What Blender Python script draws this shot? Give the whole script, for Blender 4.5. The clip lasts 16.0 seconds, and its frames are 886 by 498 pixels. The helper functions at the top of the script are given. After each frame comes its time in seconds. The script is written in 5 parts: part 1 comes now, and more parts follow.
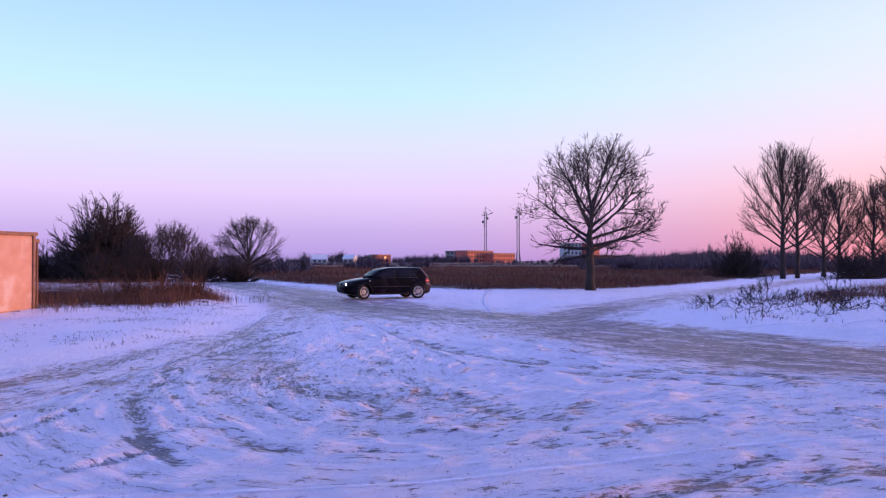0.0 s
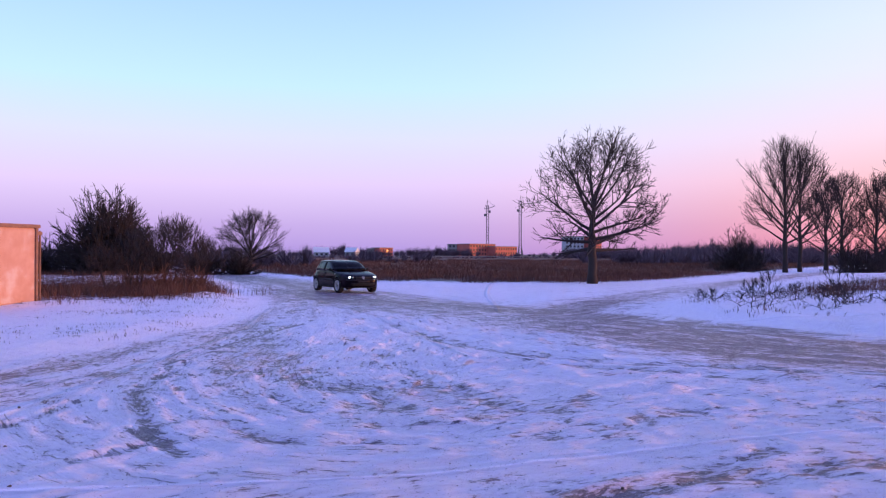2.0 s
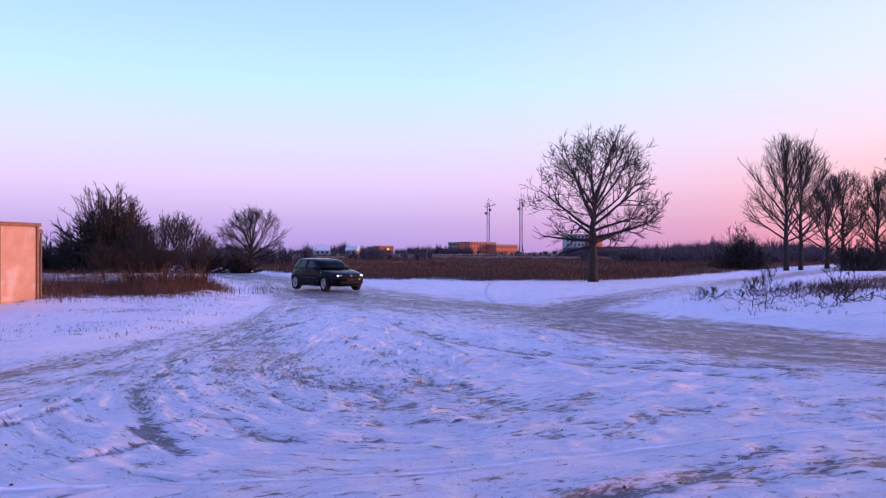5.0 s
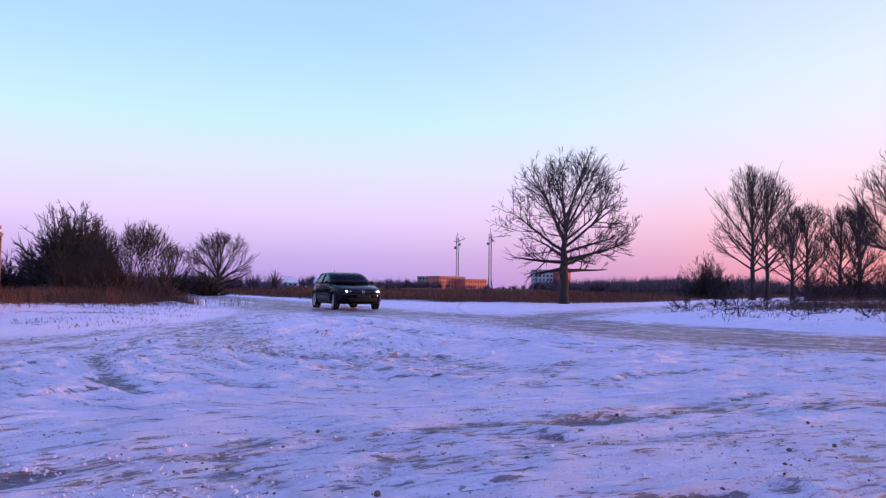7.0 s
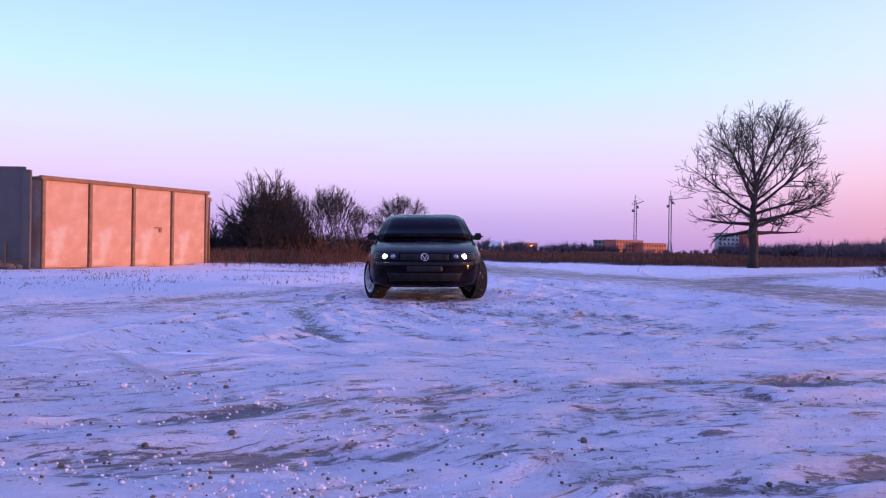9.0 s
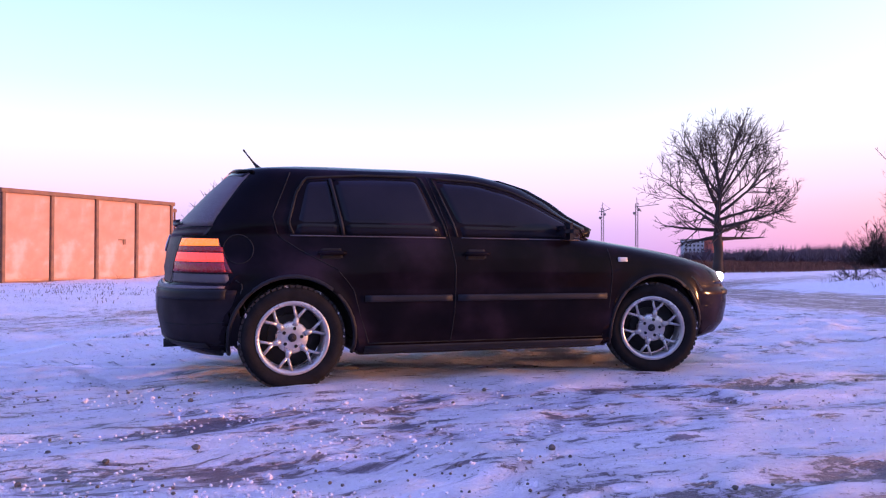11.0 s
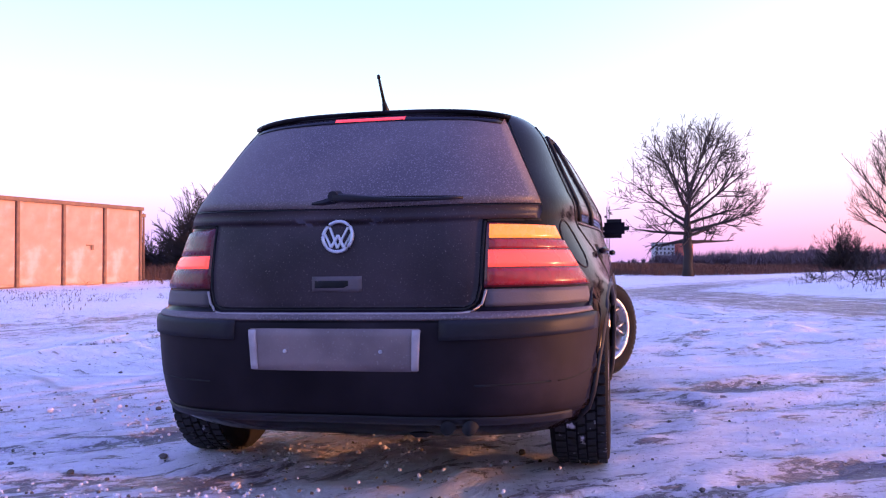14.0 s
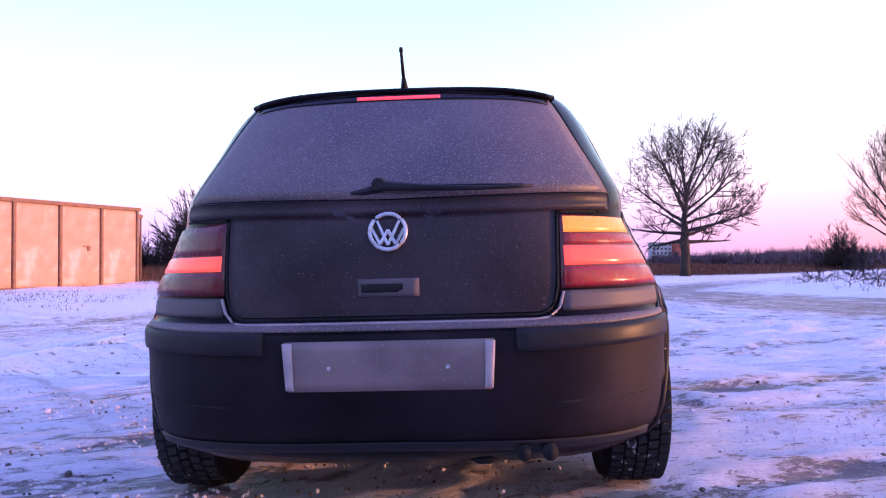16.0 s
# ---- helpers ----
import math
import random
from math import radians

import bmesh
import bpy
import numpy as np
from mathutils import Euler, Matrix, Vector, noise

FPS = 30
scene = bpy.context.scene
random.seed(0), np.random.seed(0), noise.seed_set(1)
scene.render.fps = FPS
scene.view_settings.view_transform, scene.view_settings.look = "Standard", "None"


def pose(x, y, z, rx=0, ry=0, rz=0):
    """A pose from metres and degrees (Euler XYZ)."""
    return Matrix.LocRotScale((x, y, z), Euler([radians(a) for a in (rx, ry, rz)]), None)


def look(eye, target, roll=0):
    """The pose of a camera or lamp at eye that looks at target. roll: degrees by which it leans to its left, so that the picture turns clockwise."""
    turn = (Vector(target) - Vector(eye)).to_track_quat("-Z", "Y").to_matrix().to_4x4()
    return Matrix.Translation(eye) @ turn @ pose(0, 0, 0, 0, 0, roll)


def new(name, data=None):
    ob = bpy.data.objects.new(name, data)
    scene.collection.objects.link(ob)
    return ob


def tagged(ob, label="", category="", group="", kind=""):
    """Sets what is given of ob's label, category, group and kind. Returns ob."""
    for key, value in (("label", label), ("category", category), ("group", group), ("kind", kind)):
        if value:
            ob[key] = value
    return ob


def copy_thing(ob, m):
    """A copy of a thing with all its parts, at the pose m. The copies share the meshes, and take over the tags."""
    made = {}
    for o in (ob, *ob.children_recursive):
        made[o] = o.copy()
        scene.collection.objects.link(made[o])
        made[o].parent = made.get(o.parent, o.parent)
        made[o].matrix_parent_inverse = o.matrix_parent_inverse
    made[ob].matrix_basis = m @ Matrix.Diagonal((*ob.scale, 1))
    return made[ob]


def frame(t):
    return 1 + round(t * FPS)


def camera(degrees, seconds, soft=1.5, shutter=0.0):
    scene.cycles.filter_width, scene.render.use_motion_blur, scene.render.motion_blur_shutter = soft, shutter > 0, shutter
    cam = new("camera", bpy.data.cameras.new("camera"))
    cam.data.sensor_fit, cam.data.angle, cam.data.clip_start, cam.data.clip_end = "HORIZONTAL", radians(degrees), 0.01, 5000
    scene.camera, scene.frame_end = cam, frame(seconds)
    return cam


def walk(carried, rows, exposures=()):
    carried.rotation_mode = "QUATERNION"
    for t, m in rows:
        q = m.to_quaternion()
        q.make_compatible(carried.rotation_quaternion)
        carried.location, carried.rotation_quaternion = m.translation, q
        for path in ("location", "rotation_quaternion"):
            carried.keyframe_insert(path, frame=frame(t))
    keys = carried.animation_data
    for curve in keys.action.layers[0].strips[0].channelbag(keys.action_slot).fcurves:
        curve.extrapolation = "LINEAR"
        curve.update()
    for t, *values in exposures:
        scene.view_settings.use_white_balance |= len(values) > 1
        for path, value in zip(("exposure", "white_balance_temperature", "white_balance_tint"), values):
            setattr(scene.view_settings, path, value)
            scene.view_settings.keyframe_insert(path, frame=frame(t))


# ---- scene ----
cam = camera(57.5, 16.0, soft=1.2)

PATH = [
    (0, (-0.541, 0.281, 1.666), (-0.424, 2.277, 1.695), -0.0),
    (0.5, (-0.532, 0.261, 1.666), (-0.411, 2.257, 1.685), -0.0),
    (1, (-0.533, 0.288, 1.658), (-0.412, 2.285, 1.672), -0.0),
    (1.5, (-0.555, 0.329, 1.654), (-0.438, 2.326, 1.667), 0.2),
    (2, (-0.547, 0.28, 1.66), (-0.435, 2.276, 1.672), 0.1),
    (2.5, (-0.541, 0.265, 1.67), (-0.433, 2.262, 1.681), 0.1),
    (3, (-0.549, 0.278, 1.667), (-0.436, 2.275, 1.676), -0.1),
    (5.3, (-0.555, 0.291, 1.66), (-0.445, 2.288, 1.667), 0.1),
    (5.5, (-0.561, 0.323, 1.646), (-0.455, 2.32, 1.641), 0.0),
    (6, (-0.542, 0.366, 1.506), (-0.46, 2.364, 1.544), -1.6),
    (6.5, (-0.588, 0.454, 1.096), (-0.456, 2.448, 1.151), -0.8),
    (7, (-0.634, 0.609, 0.841), (-0.448, 2.599, 0.936), 0.7),
    (7.5, (-0.677, 0.595, 0.789), (-0.568, 2.592, 0.825), -0.2),
    (8, (-0.727, 0.595, 0.781), (-0.835, 2.592, 0.761), -0.0),
    (8.5, (-0.763, 0.582, 0.784), (-1.008, 2.567, 0.787), 0.8),
    (9, (-0.759, 0.578, 0.78), (-1.002, 2.563, 0.779), 0.9),
    (9.2, (-0.754, 0.593, 0.776), (-0.973, 2.581, 0.774), 0.8),
    (11.5, (-0.747, 0.594, 0.779), (-0.907, 2.588, 0.804), 0.2),
    (12, (-0.743, 0.596, 0.78), (-0.889, 2.59, 0.804), 0.1),
    (12.5, (-0.737, 0.603, 0.778), (-0.867, 2.599, 0.804), -0.0),
    (13, (-0.739, 0.607, 0.781), (-0.857, 2.603, 0.808), -0.0),
    (13.5, (-0.735, 0.606, 0.783), (-0.842, 2.603, 0.812), 0.0),
    (14, (-0.735, 0.592, 0.785), (-0.835, 2.59, 0.817), 0.0),
    (14.5, (-0.736, 0.6, 0.783), (-0.832, 2.598, 0.814), 0.0),
    (15, (-0.74, 0.601, 0.782), (-0.834, 2.598, 0.814), 0.0),
    (15.5, (-0.736, 0.611, 0.78), (-0.83, 2.609, 0.813), -0.0),
    (16, (-0.742, 0.599, 0.782), (-0.835, 2.596, 0.815), -0.1),
]
walk(cam, [(t, look(eye, target, roll)) for t, eye, target, roll in PATH],
     exposures=[(0.0, 0.18, 6250, 8), (9.2, 0.20, 6250, 9), (10.4, 0.42, 6400, 10), (11.3, 0.62, 6500, 10),
                (12.5, 0.68, 6500, 10), (14.0, 0.84, 6500, 10), (16.0, 0.90, 6500, 10)])

# ---- world and sun: dusk, the sun just over the horizon on the +x side ----
SUN_AZ, SUN_EL = 2.0, 2.4          # degrees from +x, degrees up
SUN_DIR = Vector((math.cos(radians(SUN_EL)) * math.cos(radians(SUN_AZ)),
                  math.cos(radians(SUN_EL)) * math.sin(radians(SUN_AZ)), math.sin(radians(SUN_EL))))


def lin(r, g, b):
    f = lambda c: c / 12.92 if c <= 0.04045 else ((c + 0.055) / 1.055) ** 2.4
    return (f(r / 255), f(g / 255), f(b / 255), 1)


def build_world():
    w = bpy.data.worlds.new("dusk")
    scene.world = w
    w.use_nodes = True
    nt = w.node_tree
    nt.nodes.clear()
    N = lambda k: nt.nodes.new(k)
    out, bg, co, sep = N("ShaderNodeOutputWorld"), N("ShaderNodeBackground"), N("ShaderNodeTexCoord"), N("ShaderNodeSeparateXYZ")
    nt.links.new(co.outputs["Generated"], sep.inputs[0])
    ramp = N("ShaderNodeValToRGB")
    stops = [(0.0, (172, 148, 218)), (0.035, (188, 162, 226)), (0.085, (220, 194, 242)), (0.14, (216, 214, 252)),
             (0.20, (194, 226, 255)), (0.30, (172, 206, 254)), (0.55, (146, 168, 255)), (1.0, (126, 136, 255))]
    ramp.color_ramp.elements[0].position, ramp.color_ramp.elements[0].color = stops[0][0], lin(*stops[0][1])
    ramp.color_ramp.elements[1].position, ramp.color_ramp.elements[1].color = stops[-1][0], lin(*stops[-1][1])
    for p, c in stops[1:-1]:
        ramp.color_ramp.elements.new(p).color = lin(*c)
    warm = N("ShaderNodeValToRGB")
    wst = [(0.0, (255, 118, 56)), (0.06, (255, 146, 116)), (0.13, (255, 200, 204)), (0.25, (240, 230, 250)), (0.42, (206, 214, 254)), (1.0, (126, 136, 255))]
    warm.color_ramp.elements[0].position, warm.color_ramp.elements[0].color = 0, lin(*wst[0][1])
    warm.color_ramp.elements[1].position, warm.color_ramp.elements[1].color = 1, lin(*wst[-1][1])
    for p, c in wst[1:-1]:
        warm.color_ramp.elements.new(p).color = lin(*c)
    nt.links.new(sep.outputs[2], ramp.inputs[0])
    nt.links.new(sep.outputs[2], warm.inputs[0])
    side = N("ShaderNodeMapRange")
    side.interpolation_type = "SMOOTHSTEP"
    side.inputs[1].default_value, side.inputs[2].default_value = -0.05, 1.0
    nt.links.new(sep.outputs[0], side.inputs[0])
    mix = N("ShaderNodeMix")
    mix.data_type = "RGBA"
    nt.links.new(side.outputs[0], mix.inputs[0])
    nt.links.new(ramp.outputs[0], mix.inputs[6])
    nt.links.new(warm.outputs[0], mix.inputs[7])
    sky = N("ShaderNodeTexSky")
    sky.sky_type, sky.sun_disc = "NISHITA", False
    sky.sun_elevation, sky.sun_rotation = radians(SUN_EL), radians(90 - SUN_AZ)
    scale = N("ShaderNodeVectorMath")
    scale.operation = "SCALE"
    scale.inputs[3].default_value = 0.05
    nt.links.new(sky.outputs[0], scale.inputs[0])
    add = N("ShaderNodeVectorMath")
    nt.links.new(mix.outputs[2], add.inputs[0])
    nt.links.new(scale.outputs[0], add.inputs[1])
    nt.links.new(add.outputs[0], bg.inputs[0])
    bg.inputs[1].default_value = 0.95
    nt.links.new(bg.outputs[0], out.inputs[0])


build_world()
sun = new("sun", bpy.data.lights.new("sun", "SUN"))
sun.data.energy, sun.data.angle, sun.data.color = 2.8, radians(0.6), (1.0, 0.43, 0.21)
sun.matrix_world = look(SUN_DIR * 50, (0, 0, 0))


# ---- materials ----
def material(name, base, rough=0.6, metal=0.0, second=None, scale=8.0, detail=5.0, bump=0.0, bump_scale=None, spec=0.5, coords="Object",
             stain=None, stain_scale=1.0, stain_at=(0.5, 0.7), emit=None, emit_strength=0.0, island=0.0, coat=0.0, sss=0.0):
    m = bpy.data.materials.new(name)
    m.use_nodes = True
    nt = m.node_tree
    b = nt.nodes["Principled BSDF"]
    L = nt.links.new
    N = lambda k: nt.nodes.new(k)
    co = N("ShaderNodeTexCoord").outputs[coords]
    col = None

    def mixed(f, a, c):
        mx = N("ShaderNodeMix")
        mx.data_type = "RGBA"
        L(f, mx.inputs[0])
        for k, v in ((6, a), (7, c)):
            if isinstance(v, tuple):
                mx.inputs[k].default_value = (*v[:3], 1)
            else:
                L(v, mx.inputs[k])
        return mx.outputs[2]

    def noise_of(sc, det, lo, hi):
        n = N("ShaderNodeTexNoise")
        n.inputs["Scale"].default_value, n.inputs["Detail"].default_value = sc, det
        L(co, n.inputs["Vector"])
        r = N("ShaderNodeMapRange")
        r.interpolation_type = "SMOOTHSTEP"
        r.inputs[1].default_value, r.inputs[2].default_value = lo, hi
        L(n.outputs[0], r.inputs[0])
        return r.outputs[0], n.outputs[0]

    f, _ = noise_of(scale, detail, 0.3, 0.7)
    col = mixed(f, tuple(base), tuple(second or [c * 0.75 for c in base]))
    if stain:
        f2, _ = noise_of(stain_scale, 6, *stain_at)
        col = mixed(f2, col, tuple(stain))
    if island:
        g = N("ShaderNodeNewGeometry")
        h = N("ShaderNodeHueSaturation")
        r = N("ShaderNodeMapRange")
        r.inputs[3].default_value, r.inputs[4].default_value = 1 - island, 1 + island
        L(g.outputs["Random Per Island"], r.inputs[0])
        L(r.outputs[0], h.inputs["Value"])
        L(col, h.inputs["Color"])
        col = h.outputs[0]
    L(col, b.inputs["Base Color"])
    rr = N("ShaderNodeMapRange")
    rr.inputs[3].default_value, rr.inputs[4].default_value = max(0.02, rough - 0.1), min(1, rough + 0.1)
    L(f, rr.inputs[0])
    L(rr.outputs[0], b.inputs["Roughness"])
    b.inputs["Metallic"].default_value = metal
    b.inputs["Specular IOR Level"].default_value = spec
    b.inputs["Coat Weight"].default_value = coat
    if sss:
        b.inputs["Subsurface Weight"].default_value = sss
        b.inputs["Subsurface Radius"].default_value = (1.0, 0.35, 0.08)
        b.inputs["Subsurface Scale"].default_value = 0.12
    if bump:
        _, raw = noise_of(bump_scale or scale * 4, 6, 0, 1)
        bp = N("ShaderNodeBump")
        bp.inputs["Strength"].default_value, bp.inputs["Distance"].default_value = min(1.0, bump), 0.01 if bump <= 1 else 0.01 * bump
        L(raw, bp.inputs["Height"])
        L(bp.outputs[0], b.inputs["Normal"])
    if emit:
        b.inputs["Emission Color"].default_value = (*emit, 1)
        b.inputs["Emission Strength"].default_value = emit_strength
    return m


def snow_material():
    m = bpy.data.materials.new("trodden_snow")
    m.use_nodes = True
    nt = m.node_tree
    b = nt.nodes["Principled BSDF"]
    L = nt.links.new
    N = lambda k: nt.nodes.new(k)
    co = N("ShaderNodeTexCoord").outputs["Object"]

    def noise_at(sc, det=6.0, rough=0.6):
        n = N("ShaderNodeTexNoise")
        n.inputs["Scale"].default_value, n.inputs["Detail"].default_value, n.inputs["Roughness"].default_value = sc, det, rough
        L(co, n.inputs["Vector"])
        return n.outputs[0]

    def calc(op, a, c, d=None):
        k = N("ShaderNodeMath")
        k.operation = op
        for i, v in enumerate((a, c, d)):
            if v is None:
                continue
            if isinstance(v, (int, float)):
                k.inputs[i].default_value = v
            else:
                L(v, k.inputs[i])
        return k.outputs[0]

    def step(v, lo, hi):
        r = N("ShaderNodeMapRange")
        r.interpolation_type = "SMOOTHSTEP"
        r.inputs[1].default_value, r.inputs[2].default_value = lo, hi
        L(v, r.inputs[0])
        return r.outputs[0]

    def mixed(f, a, c):
        mx = N("ShaderNodeMix")
        mx.data_type = "RGBA"
        L(f, mx.inputs[0])
        for k, v in ((6, a), (7, c)):
            if isinstance(v, tuple):
                mx.inputs[k].default_value = (*v, 1)
            else:
                L(v, mx.inputs[k])
        return mx.outputs[2]

    def attr(name):
        a = N("ShaderNodeAttribute")
        a.attribute_name = name
        return a.outputs["Fac"]

    def along(sc, det=6.0, rough=0.62):
        a = N("ShaderNodeAttribute")
        a.attribute_name = "flow"
        mp = N("ShaderNodeMapping")
        mp.inputs["Scale"].default_value = (*sc, 1)
        L(a.outputs["Vector"], mp.inputs[0])
        n = N("ShaderNodeTexNoise")
        n.inputs["Scale"].default_value, n.inputs["Detail"].default_value, n.inputs["Roughness"].default_value = 1.0, det, rough
        n.inputs["Distortion"].default_value = 0.5
        L(mp.outputs[0], n.inputs["Vector"])
        return n.outputs[0]

    def total(*pairs):
        out = None
        for v, k in pairs:
            q = calc("MULTIPLY", v, k)
            out = q if out is None else calc("ADD", out, q)
        return out

    wear, turf, fresh = attr("wear"), attr("turf"), attr("fresh")
    fine, mid = noise_at(26, 8, 0.7), noise_at(3.2, 7, 0.65)
    clot = noise_at(1.5, 9, 0.75)
    lane, streak, nick = along((0.16, 1.7), 7, 0.68), along((1.5, 6.0), 8, 0.76), along((6.5, 17.0), 6, 0.72)
    mixed_up = total((lane, 0.30), (streak, 0.28), (nick, 0.16), (clot, 0.26))
    worn = calc("SUBTRACT", calc("ADD", mixed_up, calc("MULTIPLY", wear, 0.115)), calc("MULTIPLY", fresh, 0.09))
    ice = step(worn, 0.530, 0.582)
    dirt = step(worn, 0.610, 0.645)
    col = mixed(step(mid, 0.35, 0.7), (0.97, 0.90, 1.0), (0.93, 0.855, 1.0))
    col = mixed(calc("MULTIPLY", ice, 0.9), col, (0.76, 0.655, 0.84))
    col = mixed(calc("MULTIPLY", dirt, 0.85), col, (0.25, 0.175, 0.25))
    # thin dark scars where the tyres have cut to the ground
    scar = step(total((streak, 0.45), (nick, 0.40), (clot, 0.45), (wear, 0.10), (fresh, -0.10)), 0.722, 0.756)
    col = mixed(calc("MULTIPLY", scar, 0.85), col, (0.20, 0.145, 0.21))
    cut = step(total((nick, 0.75), (lane, 0.35), (clot, 0.20), (wear, 0.10), (fresh, -0.12)), 0.738, 0.772)
    col = mixed(calc("MULTIPLY", cut, 0.75), col, (0.23, 0.17, 0.225))
    specks = step(calc("ADD", noise_at(55, 3, 0.65), calc("MULTIPLY", mid, 0.25)), 0.76, 0.82)
    col = mixed(calc("MULTIPLY", specks, 0.7), col, (0.20, 0.16, 0.15))
    grit = step(total((noise_at(34, 2, 0.5), 1.0), (clot, 0.35)), 0.885, 0.92)
    col = mixed(calc("MULTIPLY", grit, 0.8), col, (0.12, 0.095, 0.11))
    crystals = noise_at(75, 4, 0.75)
    col = mixed(calc("MULTIPLY", step(crystals, 0.50, 0.68), 0.13), col, (0.42, 0.37, 0.45))
    turf_mask = step(calc("ADD", turf, calc("MULTIPLY", calc("SUBTRACT", noise_at(2.6, 9, 0.75), 0.5), 2.2)), 0.52, 0.72)
    straw = mixed(fine, (0.075, 0.040, 0.034), (0.13, 0.068, 0.05))
    col = mixed(turf_mask, col, straw)
    L(col, b.inputs["Base Color"])
    rough = N("ShaderNodeMapRange")
    rough.inputs[3].default_value, rough.inputs[4].default_value = 0.75, 0.38
    L(ice, rough.inputs[0])
    L(rough.outputs[0], b.inputs["Roughness"])
    b.inputs["Specular IOR Level"].default_value = 0.35
    h = calc("ADD", calc("MULTIPLY", fine, 0.12), calc("ADD", calc("MULTIPLY", mid, 0.30), calc("ADD", calc("MULTIPLY", calc("MULTIPLY", mixed_up, -2.4), calc("SUBTRACT", 1.0, attr("meet"))), calc("MULTIPLY", calc("ADD", scar, cut), -0.30))))
    bp = N("ShaderNodeBump")
    bp.inputs["Strength"].default_value, bp.inputs["Distance"].default_value = 1.0, 0.115
    L(h, bp.inputs["Height"])
    L(bp.outputs[0], b.inputs["Normal"])
    return m


SNOW = snow_material()
BARK = material("bark", (0.022, 0.015, 0.014), 0.9, second=(0.038, 0.025, 0.022), scale=6, bump=0.6, bump_scale=30)
TWIG = material("twig", (0.020, 0.013, 0.013), 0.9, second=(0.032, 0.02, 0.019), scale=3, island=0.25)
STRAW = material("dry_grass", (0.155, 0.068, 0.040), 0.95, second=(0.075, 0.033, 0.024), scale=0.4, island=0.4)
REED = material("field_grass", (0.13, 0.055, 0.04), 0.95, second=(0.07, 0.032, 0.027), scale=0.08, island=0.4)
RUST = material("faded_orange_paint", (0.52, 0.25, 0.17), 0.7, second=(0.60, 0.33, 0.24), scale=2.2, stain=(0.62, 0.44, 0.38), stain_scale=1.3,
                stain_at=(0.52, 0.70), bump=0.25, bump_scale=5)
RUST_DARK = material("rusted_steel", (0.20, 0.10, 0.065), 0.8, second=(0.30, 0.15, 0.09), scale=5, bump=0.3)
PANEL_DARK = material("dark_sheet_steel", (0.09, 0.075, 0.08), 0.7, second=(0.13, 0.10, 0.10), scale=2, bump=0.2)
BRICK = material("raw_brick", (0.52, 0.15, 0.12), 0.9, second=(0.42, 0.12, 0.10), scale=0.4)
CONCRETE = material("grey_concrete", (0.30, 0.29, 0.30), 0.9, second=(0.24, 0.23, 0.25), scale=0.3)
PALE = material("pale_render", (0.42, 0.45, 0.52), 0.9, second=(0.36, 0.38, 0.45), scale=0.2)
DARK_HOLE = material("dark_opening", (0.03, 0.03, 0.035), 0.6)
CRANE = material("crane_steel", (0.16, 0.14, 0.15), 0.7, second=(0.22, 0.18, 0.18), scale=0.3)
# Wood colour lifted towards lilac grey: distance haze is mixed into it.
HAZE_TINTED_WOOD = material("far_wood", (0.10, 0.075, 0.10), 1.0, second=(0.14, 0.105, 0.13), scale=0.12, spec=0.0, island=0.3)
ROOF_SNOW = material("snowy_roof", (0.75, 0.75, 0.8), 0.9)
STONE = material("stone", (0.10, 0.085, 0.08), 0.85, second=(0.16, 0.13, 0.12), scale=20, bump=0.4)
SNOW_LUMP = material("snow_crumbs", (0.80, 0.74, 0.86), 0.8, second=(0.62, 0.57, 0.67), scale=12, bump=0.4, island=0.12)
PAINT = material("frosted_black_paint", (0.004, 0.0033, 0.005), 0.17, second=(0.007, 0.0052, 0.0075), scale=3.0, stain=(0.030, 0.018, 0.029), stain_scale=2.2,
                 stain_at=(0.45, 0.78), spec=0.05, bump=0.02, bump_scale=120)
TAIL_FROST = material("matt_frost_paint", (0.015, 0.0098, 0.013), 0.5, second=(0.062, 0.043, 0.053), scale=2.0, stain=(0.17, 0.123, 0.14), stain_scale=170, spec=0.22,
                      stain_at=(0.6, 0.8), bump=0.12, bump_scale=140)
PLASTIC = material("black_plastic", (0.012, 0.011, 0.014), 0.5, second=(0.022, 0.02, 0.026), scale=5, bump=0.08, bump_scale=200, spec=0.2)
FROST = material("frosted_plastic", (0.06, 0.046, 0.054), 0.6, second=(0.12, 0.092, 0.104), scale=3, bump=0.12, bump_scale=160)
GLASS = material("tinted_glass", (0.010, 0.009, 0.013), 0.14, second=(0.016, 0.014, 0.02), scale=2, spec=0.16)
WINDSCREEN = material("dark_windscreen", (0.004, 0.004, 0.006), 0.2, second=(0.006, 0.006, 0.008), scale=2, spec=0.05)
FROST_GLASS = material("frosted_rear_glass", (0.072, 0.051, 0.058), 0.55, second=(0.155, 0.112, 0.125), scale=2.0, stain=(0.24, 0.185, 0.20), stain_scale=170,
                       stain_at=(0.50, 0.72), bump=0.15, bump_scale=150)
BUMPER = material("matt_bumper", (0.006, 0.0045, 0.0065), 0.5, second=(0.020, 0.0145, 0.019), scale=2.0, stain=(0.058, 0.043, 0.053), stain_scale=1.8, stain_at=(0.50, 0.78), spec=0.08,
                  bump=0.06, bump_scale=180)
# Frost with the low sun's brightness already in its base colour.
LIT_FROST = material("lit_frost", (0.42, 0.36, 0.38), 0.7, second=(0.30, 0.255, 0.275), scale=14, bump=0.15, bump_scale=160)
TRIM = material("dull_trim", (0.16, 0.13, 0.14), 0.45, metal=0.3)
GAP = material("panel_gap", (0.006, 0.006, 0.008), 0.9)
